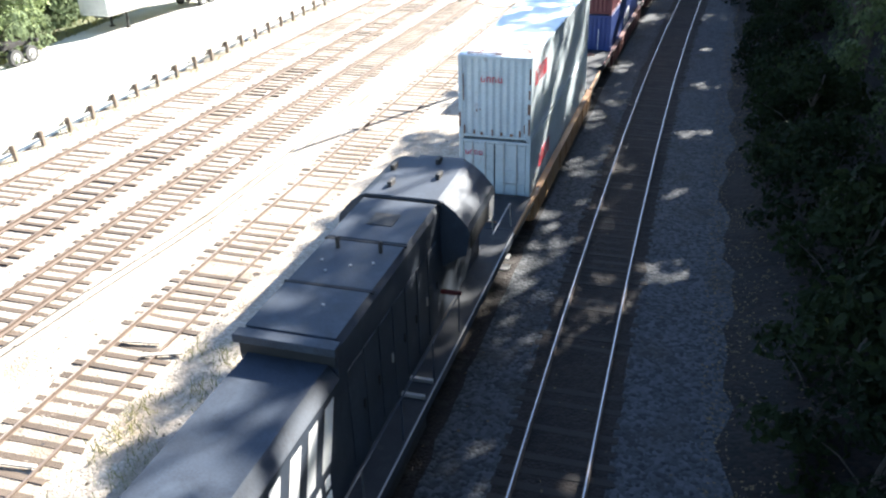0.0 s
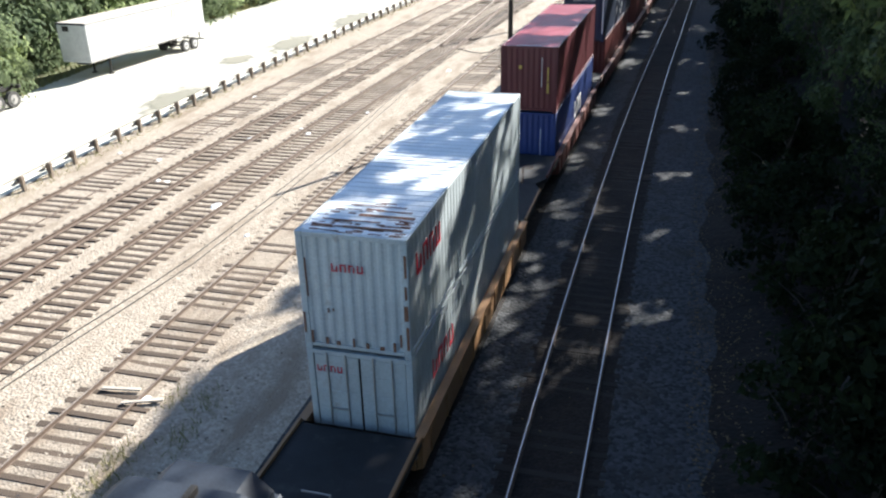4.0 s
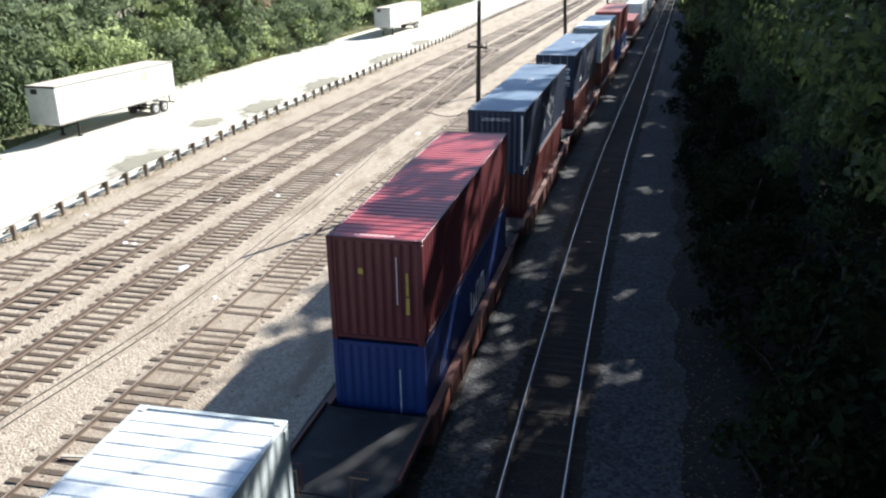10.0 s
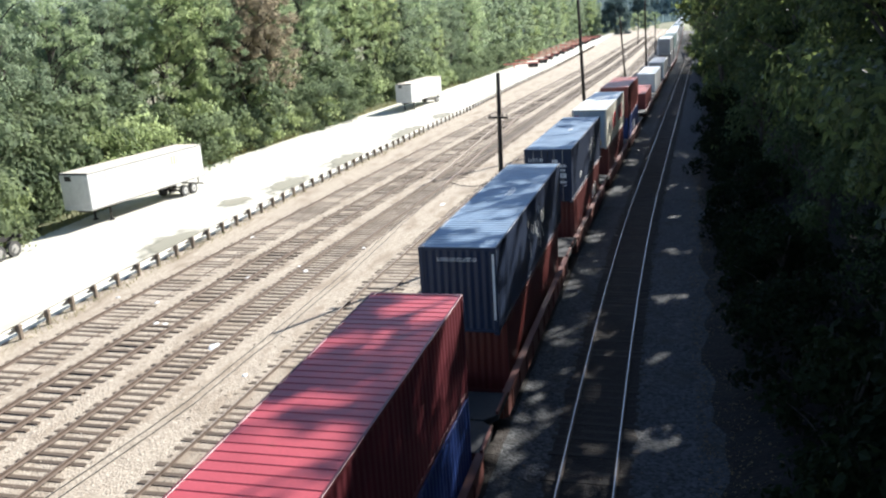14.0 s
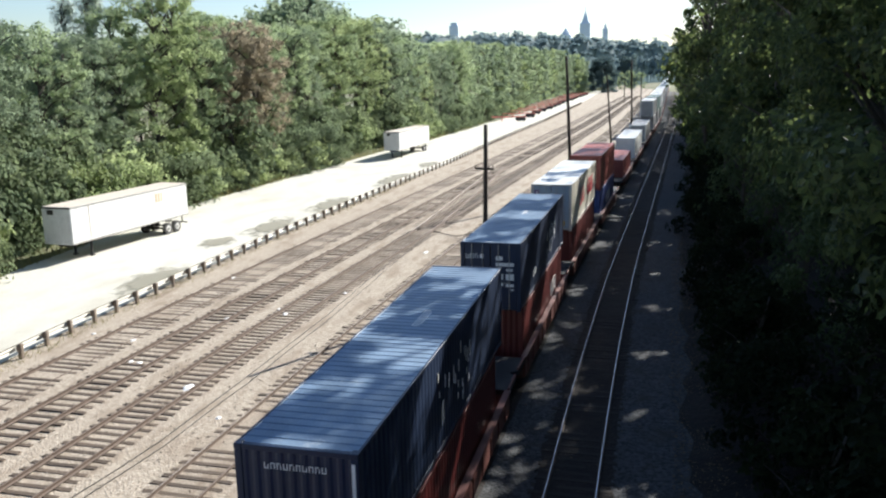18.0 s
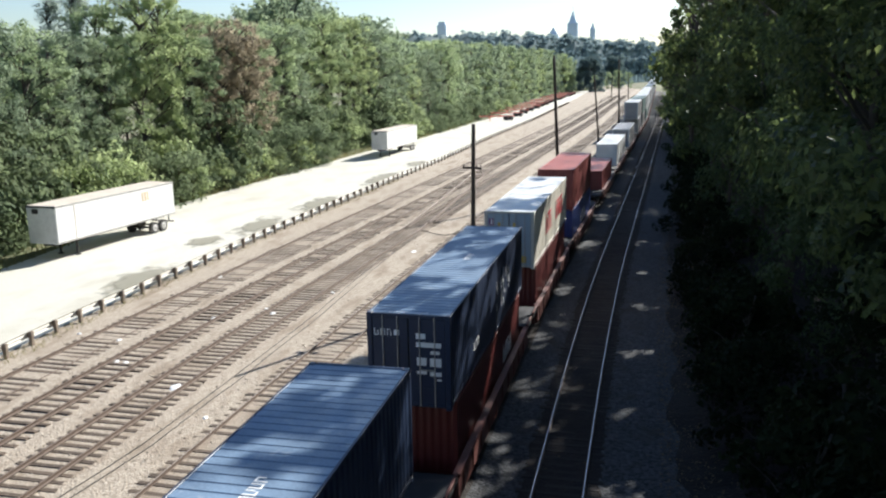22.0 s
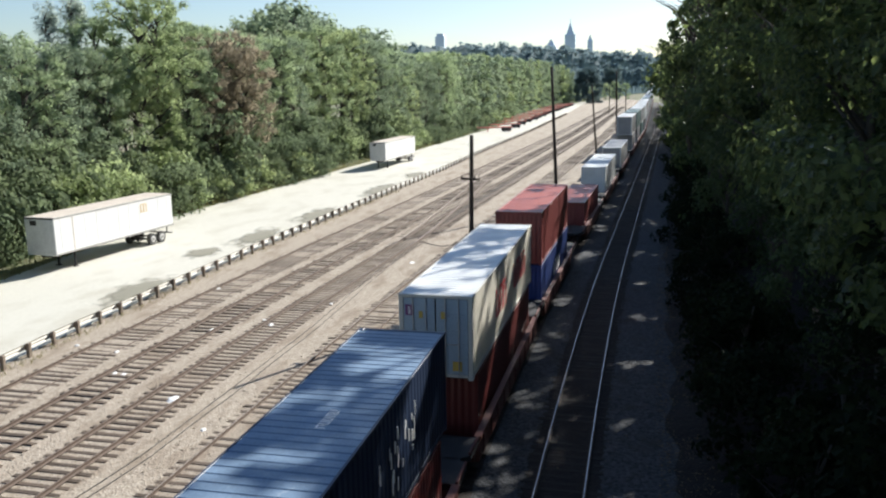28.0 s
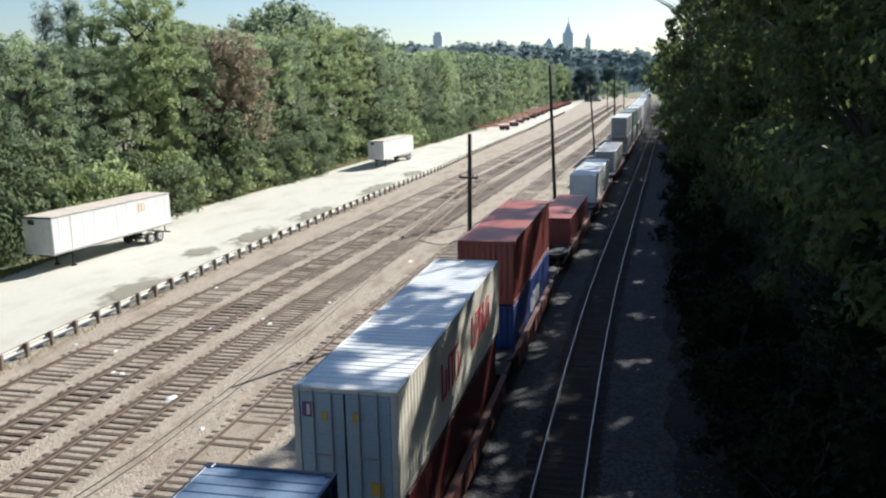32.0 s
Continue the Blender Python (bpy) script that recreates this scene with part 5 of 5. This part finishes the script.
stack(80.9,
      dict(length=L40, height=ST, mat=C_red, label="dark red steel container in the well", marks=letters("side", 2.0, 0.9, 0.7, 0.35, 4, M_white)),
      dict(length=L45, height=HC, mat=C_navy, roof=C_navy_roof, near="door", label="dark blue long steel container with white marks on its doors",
           marks=letters("near", -1.0, 2.15, 0.2, 0.13, 3, M_white) + [("round_mark", "near", -0.42, -0.26, 2.17, 2.33, M_white), ("mark_bar", "near", 0.22, 0.5, 2.1, 2.26, M_white), ("mark_bar", "near", 0.22, 0.95, 1.86, 2.0, M_white), ("mark_bar", "near", 0.64, 0.9, 1.66, 1.76, M_white),
                                                                   ("white_panel", "near", 0.24, 0.52, 1.32, 1.55, M_white), ("white_panel", "near", 0.62, 0.95, 1.3, 1.55, M_white), ("white_panel", "near", 0.24, 0.52, 1.06, 1.16, M_white), ("white_panel", "near", 0.62, 0.95, 1.02, 1.14, M_white), ("mark_bar", "near", 0.82, 0.95, 0.88, 0.94, M_white),
                                                                   ("mark_bar", "near", -0.98, -0.8, 1.05, 1.15, M_white), ("mark_bar", "near", -0.5, -0.3, 0.8, 0.88, M_white)]
           + letters("side", -3.6, 0.7, 0.28, 0.2, 3, M_white) + scrawl(0.4, 3.6, 0.5, 1.9, 24, 4) + letters("roof", -0.6, -6.72, 0.14, 0.1, 8, M_white) + roof_letters(0.05, 0.2, 0.22, 0.15, 5, M_white)))
well_car(98.45, L45, C_sill_red, 1.7, 1.7, False, True)
stack(98.45,
      dict(length=L40, height=ST, mat=C_red, label="dark red steel container in the well"),
      dict(length=L45, height=HC, mat=C_bone, roof=C_white, trim=C_cream, near="door", door_mat=C_door, label="white long steel container with large red letters on its side",
           marks=[("purple_sticker", "near", -1.0, -0.72, 2.1, 2.45, M_purple_mark), ("sticker_bar", "near", -0.9, -0.82, 2.15, 2.4, M_white), ("yellow_sticker", "near", -0.55, -0.42, 2.02, 2.25, M_yellow_mark), ("yellow_sticker", "near", 0.18, 0.34, 2.02, 2.25, M_yellow_mark), ("yellow_label", "near", 0.55, 0.85, 0.3, 0.62, M_yellow_mark)]
           + letters("side", -2.6, 0.9, 1.05, 0.6, 3, M_red_mark, 0.35) + letters("side", 1.6, 1.0, 1.05, 0.5, 5, M_red_mark, 0.35)))
well_car(115.95, L40, C_sill_red, 1.7, 3.6, False, True)
stack(115.95, dict(length=L40, height=ST, mat=C_blue, label="bright blue steel container in the well", marks=letters("side", -1.0, 0.9, 0.8, 0.55, 4, M_white)),
      dict(length=L40, height=HC, mat=C_orange, roof=C_orange_roof, label="orange-red steel container on a blue one"))
well_car(139.3, L40, C_sill_red, 3.6, 3.4)
container(139.3, L40, BASE, ST, C_orange, "single orange-red steel container low in its well", roof=C_orange_roof)
well_car(159.6, L53, C_sill_red, 3.4, 3.4)
container(159.6, L53, BASE + 0.45, 2.9, C_white, "single white long container low in its well")
well_car(185.4, L53, C_sill_red, 3.4, 3.4)
container(185.4, L53, BASE + 0.45, 2.9, C_pale, "single silver-white long container low in its well", trim=C_white)
s = 213.5
for k, (a, b) in enumerate([(C_pale, C_pale), (C_green, C_pale), (C_pale, C_green), (C_white, C_pale), (C_pale, C_pale), (C_orange, C_pale), (C_white, C_pale), (C_green, C_pale), (C_white, C_pale), (C_pale, C_pale),
                            (C_white, C_pale), (C_maroon, C_pale), (C_white, C_pale), (C_pale, C_pale), (C_green, C_pale), (C_white, C_pale), (C_pale, C_pale), (C_white, C_pale), (C_pale, C_pale), (C_white, C_white)]):
    well_car(s, L53, C_sill_red, 1.9, 1.9, True, True)
    stack(s, dict(length=L40, height=HC + 0.35, mat=b, label="steel container low in a far well car"), dict(length=L53, height=3.05, mat=a, roof=C_green if a == C_green else C_white, trim=a if a == C_green else C_white, label="long container far back on the train"))
    s += 20.2


def locomotive():
    """A long-hood diesel, seen over its radiators; y = 0 is its rear coupler, its cab leads towards -y."""
    ob = tagged(new("diesel_locomotive"), "black diesel locomotive with wide overhanging radiators and white marks", "locomotive")
    part("frame_deck", Geo().box(-1.52, 1.52, -21.6, -0.7, 1.42, 1.60, 0.02), M_walk, ob)
    for x in (-1, 1):
        part("deck_edge", Geo().box(*sorted((x * 1.52, x * 1.56)), -21.4, -0.9, 1.36, 1.62, 0.008), M_black, ob)
        # Pale strip drawn for the lit line along the deck edge.
        part("deck_edge_strip", Geo().box(*sorted((x * 1.545, x * 1.575)), -21.4, -0.9, 1.62, 1.65), M_galv, ob)
    # radiator section with its folded roof
    half = [(0.92, 3.00), (1.48, 3.36), (1.57, 3.92), (1.53, 4.12), (1.25, 4.44), (0.98, 4.66), (0.84, 4.71)]
    prof = half + [(-x, z) for x, z in reversed(half)]
    rad = part("radiator_housing", Geo().prism(prof, -5.75, -3.3), M_black, ob)
    part("radiator_grille", Geo().box(1.568, 1.58, -5.6, -4.1, 3.5, 3.92), M_grille, rad)
    part("radiator_grille", Geo().box(-1.58, -1.568, -5.6, -3.5, 3.5, 3.92), M_grille, rad)
    for k in range(6):
        part("louvre_slat", Geo().box(1.55, 1.59, -3.85, -3.4, 3.36 + 0.1 * k, 3.39 + 0.1 * k), M_galv, rad, "pale metal slat" if k == 0 else "")
    lip = [(x * 1.025, z * 1.006) for x, z in half[1:]]
    part("front_lip", Geo().prism(lip + [(-x, z) for x, z in reversed(lip)], -5.84, -5.75), M_black, rad)
    # Black strip drawn as the shadow gap at the front lip.
    part("lip_shadow_strip", Geo().box(-0.96, 0.96, -5.875, -5.84, 4.56, 4.69), M_grille, rad)
    for x, y in ((-0.48, -5.17), (0.49, -4.48), (-0.77, -4.16), (0.2, -3.55)):
        part("lifting_lug", Geo().box(x - 0.05, x + 0.05, y - 0.15, y + 0.15, 4.70, 4.84, 0.01), M_dark, rad)
    # hood under and behind the radiators
    part("rear_hood", Geo().box(-0.92, 0.92, -6.1, -2.35, 1.6, 3.95, 0.04), M_black, ob)
    part("rear_slope", Geo().prism([(-0.92, 3.9), (0.92, 3.9), (0.92, 4.2), (0.6, 4.5), (-0.6, 4.5), (-0.92, 4.2)], -3.35, -2.6), M_black, ob)
    part("number_board", Geo().box(-0.55, 0.55, -2.36, -2.33, 3.2, 3.5, 0.005), M_white, ob)
    # engine hood with its roof panels
    hood = part("engine_hood", Geo().prism([(-0.92, 1.6), (0.92, 1.6), (0.92, 4.52), (0.84, 4.64), (-0.84, 4.64), (-0.92, 4.52)], -11.7, -5.84), M_black, ob)
    for y in (-9.93, -8.03):
        part("roof_seam", Geo().box(-0.91, 0.91, y - 0.035, y + 0.035, 4.62, 4.672, 0.006), M_grille, hood)
    part("roof_panel", Geo().box(-0.88, 0.88, -7.98, -5.95, 4.645, 4.685, 0.012), M_black, hood)
    part("roof_panel", Geo().box(-0.86, 0.86, -9.88, -8.08, 4.64, 4.665, 0.01), M_black, hood)
    part("roof_panel", Geo().box(-0.86, 0.86, -11.55, -9.98, 4.64, 4.67, 0.012), M_black, hood)
    for x in (-0.45, 0.48):
        part("lifting_post", Geo().box(x - 0.035, x + 0.035, -8.47, -8.39, 4.66, 4.92, 0.01), M_dark, hood)
    for x, y in ((-0.3, -9.4), (0.1, -9.1), (-0.55, -9.0), (0.5, -8.9), (0.2, -10.6)):
        part("roof_bolt", Geo().tube([(x, y, 4.66), (x, y, 4.69)], 0.03, 7), M_galv, hood)
    # Thin dark plate stands for an exhaust stain on the roof.
    part("exhaust_stain", Geo().box(-0.28, 0.30, -7.3, -6.7, 4.685, 4.70, 0.005), M_dark, hood)
    part("visor", Geo().box(-0.95, 0.97, -11.86, -11.6, 4.5, 4.66, 0.012), M_black, hood)
    # Black panel paints the shade under the visor.
    part("hood_front_shade", Geo().box(-0.9, 0.9, -11.74, -11.7, 4.2, 4.5), M_grille, hood)
    for k in range(7):
        y = -11.4 + k * 0.75
        part("hood_door", Geo().box(0.92, 0.94, y, y + 0.66, 1.75, 3.9, 0.006), M_black, hood)
        part("door_latch", Geo().box(0.94, 0.97, y + 0.56, y + 0.6, 2.7, 2.9), M_galv if k in (2, 5) else M_dark, hood)
    # lower front hood with the painted name
    low = part("front_hood", Geo().prism([(-0.95, 1.6), (0.95, 1.6), (0.95, 4.0), (0.75, 4.25), (-0.75, 4.25), (-0.95, 4.0)], -16.6, -11.75), M_black, ob)
    for k, (a, b) in enumerate(((-14.7, 0.6), (-14.0, 0.6), (-13.35, 0.55), (-12.75, 0.6))):
        g = Geo()
        lean = 0.35
        g.add([(0.955, a, 2.75), (0.955, a + b * 0.6, 2.75), (0.955, a + b * 0.6 + lean, 3.85), (0.955, a + lean, 3.85)], [(0, 1, 2, 3)])
        g.add([(0.95, a, 2.75), (0.95, a + b * 0.6, 2.75), (0.95, a + b * 0.6 + lean, 3.85), (0.95, a + lean, 3.85)], [(3, 2, 1, 0)])
        part("name_bar", g, M_white, low, "white painted bar")
    for row in (0, 1):
        for k in range(8):
            y = -15.2 + k * 0.36
            part("name_bar", Geo().box(0.95, 0.957, y, y + 0.2, 2.32 - row * 0.34, 2.55 - row * 0.34), M_white, low)
    part("cab", Geo().prism([(-1.5, 1.6), (1.5, 1.6), (1.5, 3.9), (1.1, 4.5), (-1.1, 4.5), (-1.5, 3.9)], -19.6, -16.6), M_black, ob)
    part("nose", Geo().prism([(-0.9, 1.6), (0.9, 1.6), (0.9, 2.7), (0.6, 3.0), (-0.6, 3.0), (-0.9, 2.7)], -21.4, -19.6), M_black, ob)
    part("fuel_tank", Geo().prism([(-1.35, 0.6), (-1.0, 0.35), (1.0, 0.35), (1.35, 0.6), (1.35, 1.4), (-1.35, 1.4)], -14.2, -8.6), M_dark, ob)
    for y in (-4.2, -18.2):
        truck = part("truck", Geo().box(-1.15, -0.98, y - 2.6, y + 2.6, 0.4, 0.95, 0.05).box(0.98, 1.15, y - 2.6, y + 2.6, 0.4, 0.95, 0.05).box(-0.9, 0.9, y - 0.4, y + 0.4, 0.5, 0.9, 0.03), M_dark, ob)
        for dy in (-2.0, 0, 2.0):
            for x in (-0.77, 0.77):
                wheel = part("wheel", Geo().tube([(x - 0.07, 0, 0), (x + 0.07, 0, 0)], 0.53, 20), M_rail_rust, truck)
                wheel.matrix_basis = pose(0, y + dy, 0.53)
                SPINNERS.append((wheel, y + dy, 0.53))
    # handrails with their stanchions, steps and end plate
    for x in (-1.46, 1.46):
        part("handrail", Geo().tube([(x, -16.4, 2.6), (x, -6.3, 2.6)], 0.02, 6), M_black, ob)
        for k in range(6):
            y = -16.3 + k * 2.0
            part("stanchion", Geo().tube([(x, y, 1.6), (x, y, 2.6)], 0.02, 6), M_black, ob)
        part("handrail", Geo().tube([(x, -3.0, 2.6), (x, -1.0, 2.6), (x, -0.8, 1.8)], 0.02, 6), M_galv, ob)
        for k in range(3):
            part("step", Geo().box(*sorted((x, x * 0.72)), -1.1, -0.75, 0.45 + k * 0.36, 0.49 + k * 0.36, 0.005), M_galv, ob)
    for y in (-8.37, -8.94, -12.9, -13.3):
        part("walkway_tread", Geo().box(0.95, 1.46, y - 0.04, y + 0.04, 1.6, 1.68), M_galv, ob)
    part("battery_box", Geo().box(0.95, 1.42, -16.3, -13.4, 1.60, 1.95, 0.02), M_walk, ob)
    part("end_plate", Geo().box(-1.4, 1.4, -0.72, -0.66, 0.9, 1.62, 0.01), M_black, ob)
    part("coupler", Geo().box(-0.14, 0.14, -0.7, 0.0, 0.66, 0.94, 0.03), M_dark, ob)
    for x in (-0.9, 0.9):
        part("end_rail", Geo().tube([(x, -0.75, 1.6), (x, -0.75, 2.55), (x * 0.4, -0.75, 2.55)], 0.02, 6), M_galv, ob)
    # Red reflector strip, not a light source.
    part("walkway_reflector", Geo().box(0.95, 1.45, -6.1, -6.0, 2.45, 2.55, 0.02), C_red, ob, "red reflector by the walkway")
    rolls(ob, 22.22)


locomotive()


# ---- tracks: rails and ties ----
RAIL = [(-0.05, -0.17), (0.05, -0.17), (0.05, -0.155), (0.012, -0.12), (0.012, -0.05), (0.036, -0.035), (0.036, -0.009), (0.012, 0.0), (-0.012, 0.0), (-0.036, -0.009), (-0.036, -0.035), (-0.012, -0.05), (-0.012, -0.12), (-0.05, -0.155)]
RAIL_YS = ys_range(-25, 680, 2.5)


def rail_mesh(x0, head, lower=0.0):
    n = len(RAIL)
    v = [(x0 + swing(y) + px, y, pz - lower * (1 + 0.12 * noise.noise((y * 0.12, x0, 0)))) for y in RAIL_YS for px, pz in RAIL]
    f = [(j * n + i, j * n + (i + 1) % n, (j + 1) * n + (i + 1) % n, (j + 1) * n + i) for j in range(len(RAIL_YS) - 1) for i in range(n)]
    me = raw_mesh("rail", v, f, M_rail_rust)
    me.materials.append(head)
    for k, p in enumerate(me.polygons):
        p.material_index = 1 if k % n == 7 else 0
    return me


M_head_worn = surface("dull_rail_head", (0.30, 0.23, 0.18), 0.5, 0.7, vary=0.2, grain=3, fine=40, bump=0.05)
M_head_pale = surface("pale_scuffed_rail_head", (0.55, 0.47, 0.38), 0.45, 0.6, vary=0.15, grain=3, fine=40, bump=0.05)
TIE = [Geo().box(-1.25, 1.25, -0.105, 0.105, -0.18, 0.0, 0.012) for _ in range(4)]
for g in TIE[1:]:
    g.v = [(x + random.uniform(-0.05, 0.05), y + random.uniform(-0.012, 0.012), z + random.uniform(-0.01, 0.008)) for x, y, z in g.v]


def track(x0, heads, material, label, spacing, singly_from, singly_to, reach, sink, top=-0.172, buried=(0.0, 0.0)):
    ob = tagged(new("railway_track"), label, "railway track", "tracks")
    for side, head, lower in zip((-1, 1), heads, buried):
        r = new("rail", rail_mesh(x0 + side * 0.7535, head, lower))
        r.parent = ob
    meshes = [g.mesh("tie", material) for g in TIE]
    rest = Geo()
    y = -20.0
    while y < reach:
        m = pose(x0 + swing(y) + random.uniform(-0.07, 0.07), y, top - sink * random.random() ** 1.2, 0, random.uniform(-0.4, 0.4), -math.degrees(math.atan(slope(y))) + random.uniform(-1.3, 1.3))
        if singly_from <= y <= singly_to:
            t = new("tie", random.choice(meshes))
            t.parent = ob
            t.matrix_basis = m
        else:
            rest.box(-1.25, 1.25, -0.105, 0.105, -0.18, 0.0, 0, m)
        y += spacing + random.uniform(-0.04, 0.04)
    far = new("far_tie", raw_mesh("far_tie", rest.v, rest.f, material))
    far.parent = ob
    tagged(far, kind="stuff")
    return ob


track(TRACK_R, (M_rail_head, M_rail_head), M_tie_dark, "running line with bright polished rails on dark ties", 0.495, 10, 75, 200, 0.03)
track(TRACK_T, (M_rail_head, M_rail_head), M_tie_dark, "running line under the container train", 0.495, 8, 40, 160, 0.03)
track(TRACK_A, (M_head_pale, M_head_worn), M_tie, "old yard track half sunk in gravel with loose ties", 0.505, 8, 110, 420, 0.036, -0.196, (0.08, 0.12))
track(TRACK_B, (M_head_worn, M_head_worn), M_tie, "yard track with rusty rails on weathered ties", 0.495, 16, 130, 420, 0.024, -0.194)
track(TRACK_C, (M_head_worn, M_head_worn), M_tie, "yard track with rusty rails on weathered ties", 0.58, 18, 130, 420, 0.058)
track(TRACK_D, (M_head_pale, M_head_worn), M_tie, "old yard track beside the guard rail, half buried in gravel", 0.505, 22, 130, 420, 0.04, -0.202, (0.05, 0.19))

# a turnout that leads from one yard track to the next
def turnout():
    ob = tagged(new("turnout"), "scuffed turnout rails that lead across to the next yard track", "railway track", "tracks")
    ys = [62 + 2.2 * i for i in range(21)]
    for x0, head in ((TRACK_B - 0.7535, M_head_pale), (TRACK_B + 0.7535, M_head_worn)):
        n = len(RAIL)
        v = [(x0 - 3.5 * ((y - 62) / 44) ** 1.15 + swing(y) + px, y, pz - 0.004) for y in ys for px, pz in RAIL]
        f = [(j * n + i, j * n + (i + 1) % n, (j + 1) * n + (i + 1) % n, (j + 1) * n + i) for j in range(len(ys) - 1) for i in range(n)]
        me = raw_mesh("rail", v, f, M_rail_rust)
        me.materials.append(head)
        for k, p in enumerate(me.polygons):
            p.material_index = 1 if k % n in (6, 7, 8) else 0
        new("rail", me).parent = ob
    for k in range(40):
        y = 66 + k * 0.99
        u = TRACK_B - 1.75 * ((y - 62) / 44) ** 1.15
        t = new("switch_tie", SWITCH_TIE)
        t.parent = ob
        t.matrix_basis = pose(u + swing(y), y + 0.24, -0.19 - 0.03 * random.random(), 0, 0, random.uniform(-2, 2))


SWITCH_TIE = Geo().box(-1.7, 1.7, -0.1, 0.1, -0.18, 0.0, 0.012).mesh("switch_tie", M_tie)
turnout()

# loose pale planks on the old yard track
for x, y, a in ((-13.35, 16.0, 8), (-12.45, 15.6, 20), (-13.3, 11.0, 5)):
    ob = tagged(new("loose_plank", Geo().box(-0.55, 0.55, -0.06, 0.06, 0, 0.05, 0.01).mesh("loose_plank", M_plank)), "pale broken plank lying on the old track", "plank", "loose planks")
    ob.matrix_basis = pose(x, y, -0.165, 0, 0, a)


def motions():
    """The train rolls towards the bridge and slows a little."""
    times = [0.5 * i for i in range(65)]
    turns = [0.2 * i for i in range(161)]
    for ob, s, z in MOVERS:
        far = s > 230
        walk(ob, [(t, on_line(s - gone(t), z)) for t in (times[::4] if far else times[::2])])
    for ob, y, r in SPINNERS:
        walk(ob, [(t, pose(0, y, r, math.degrees(gone(t) / r) % 360)) for t in turns])


motions()
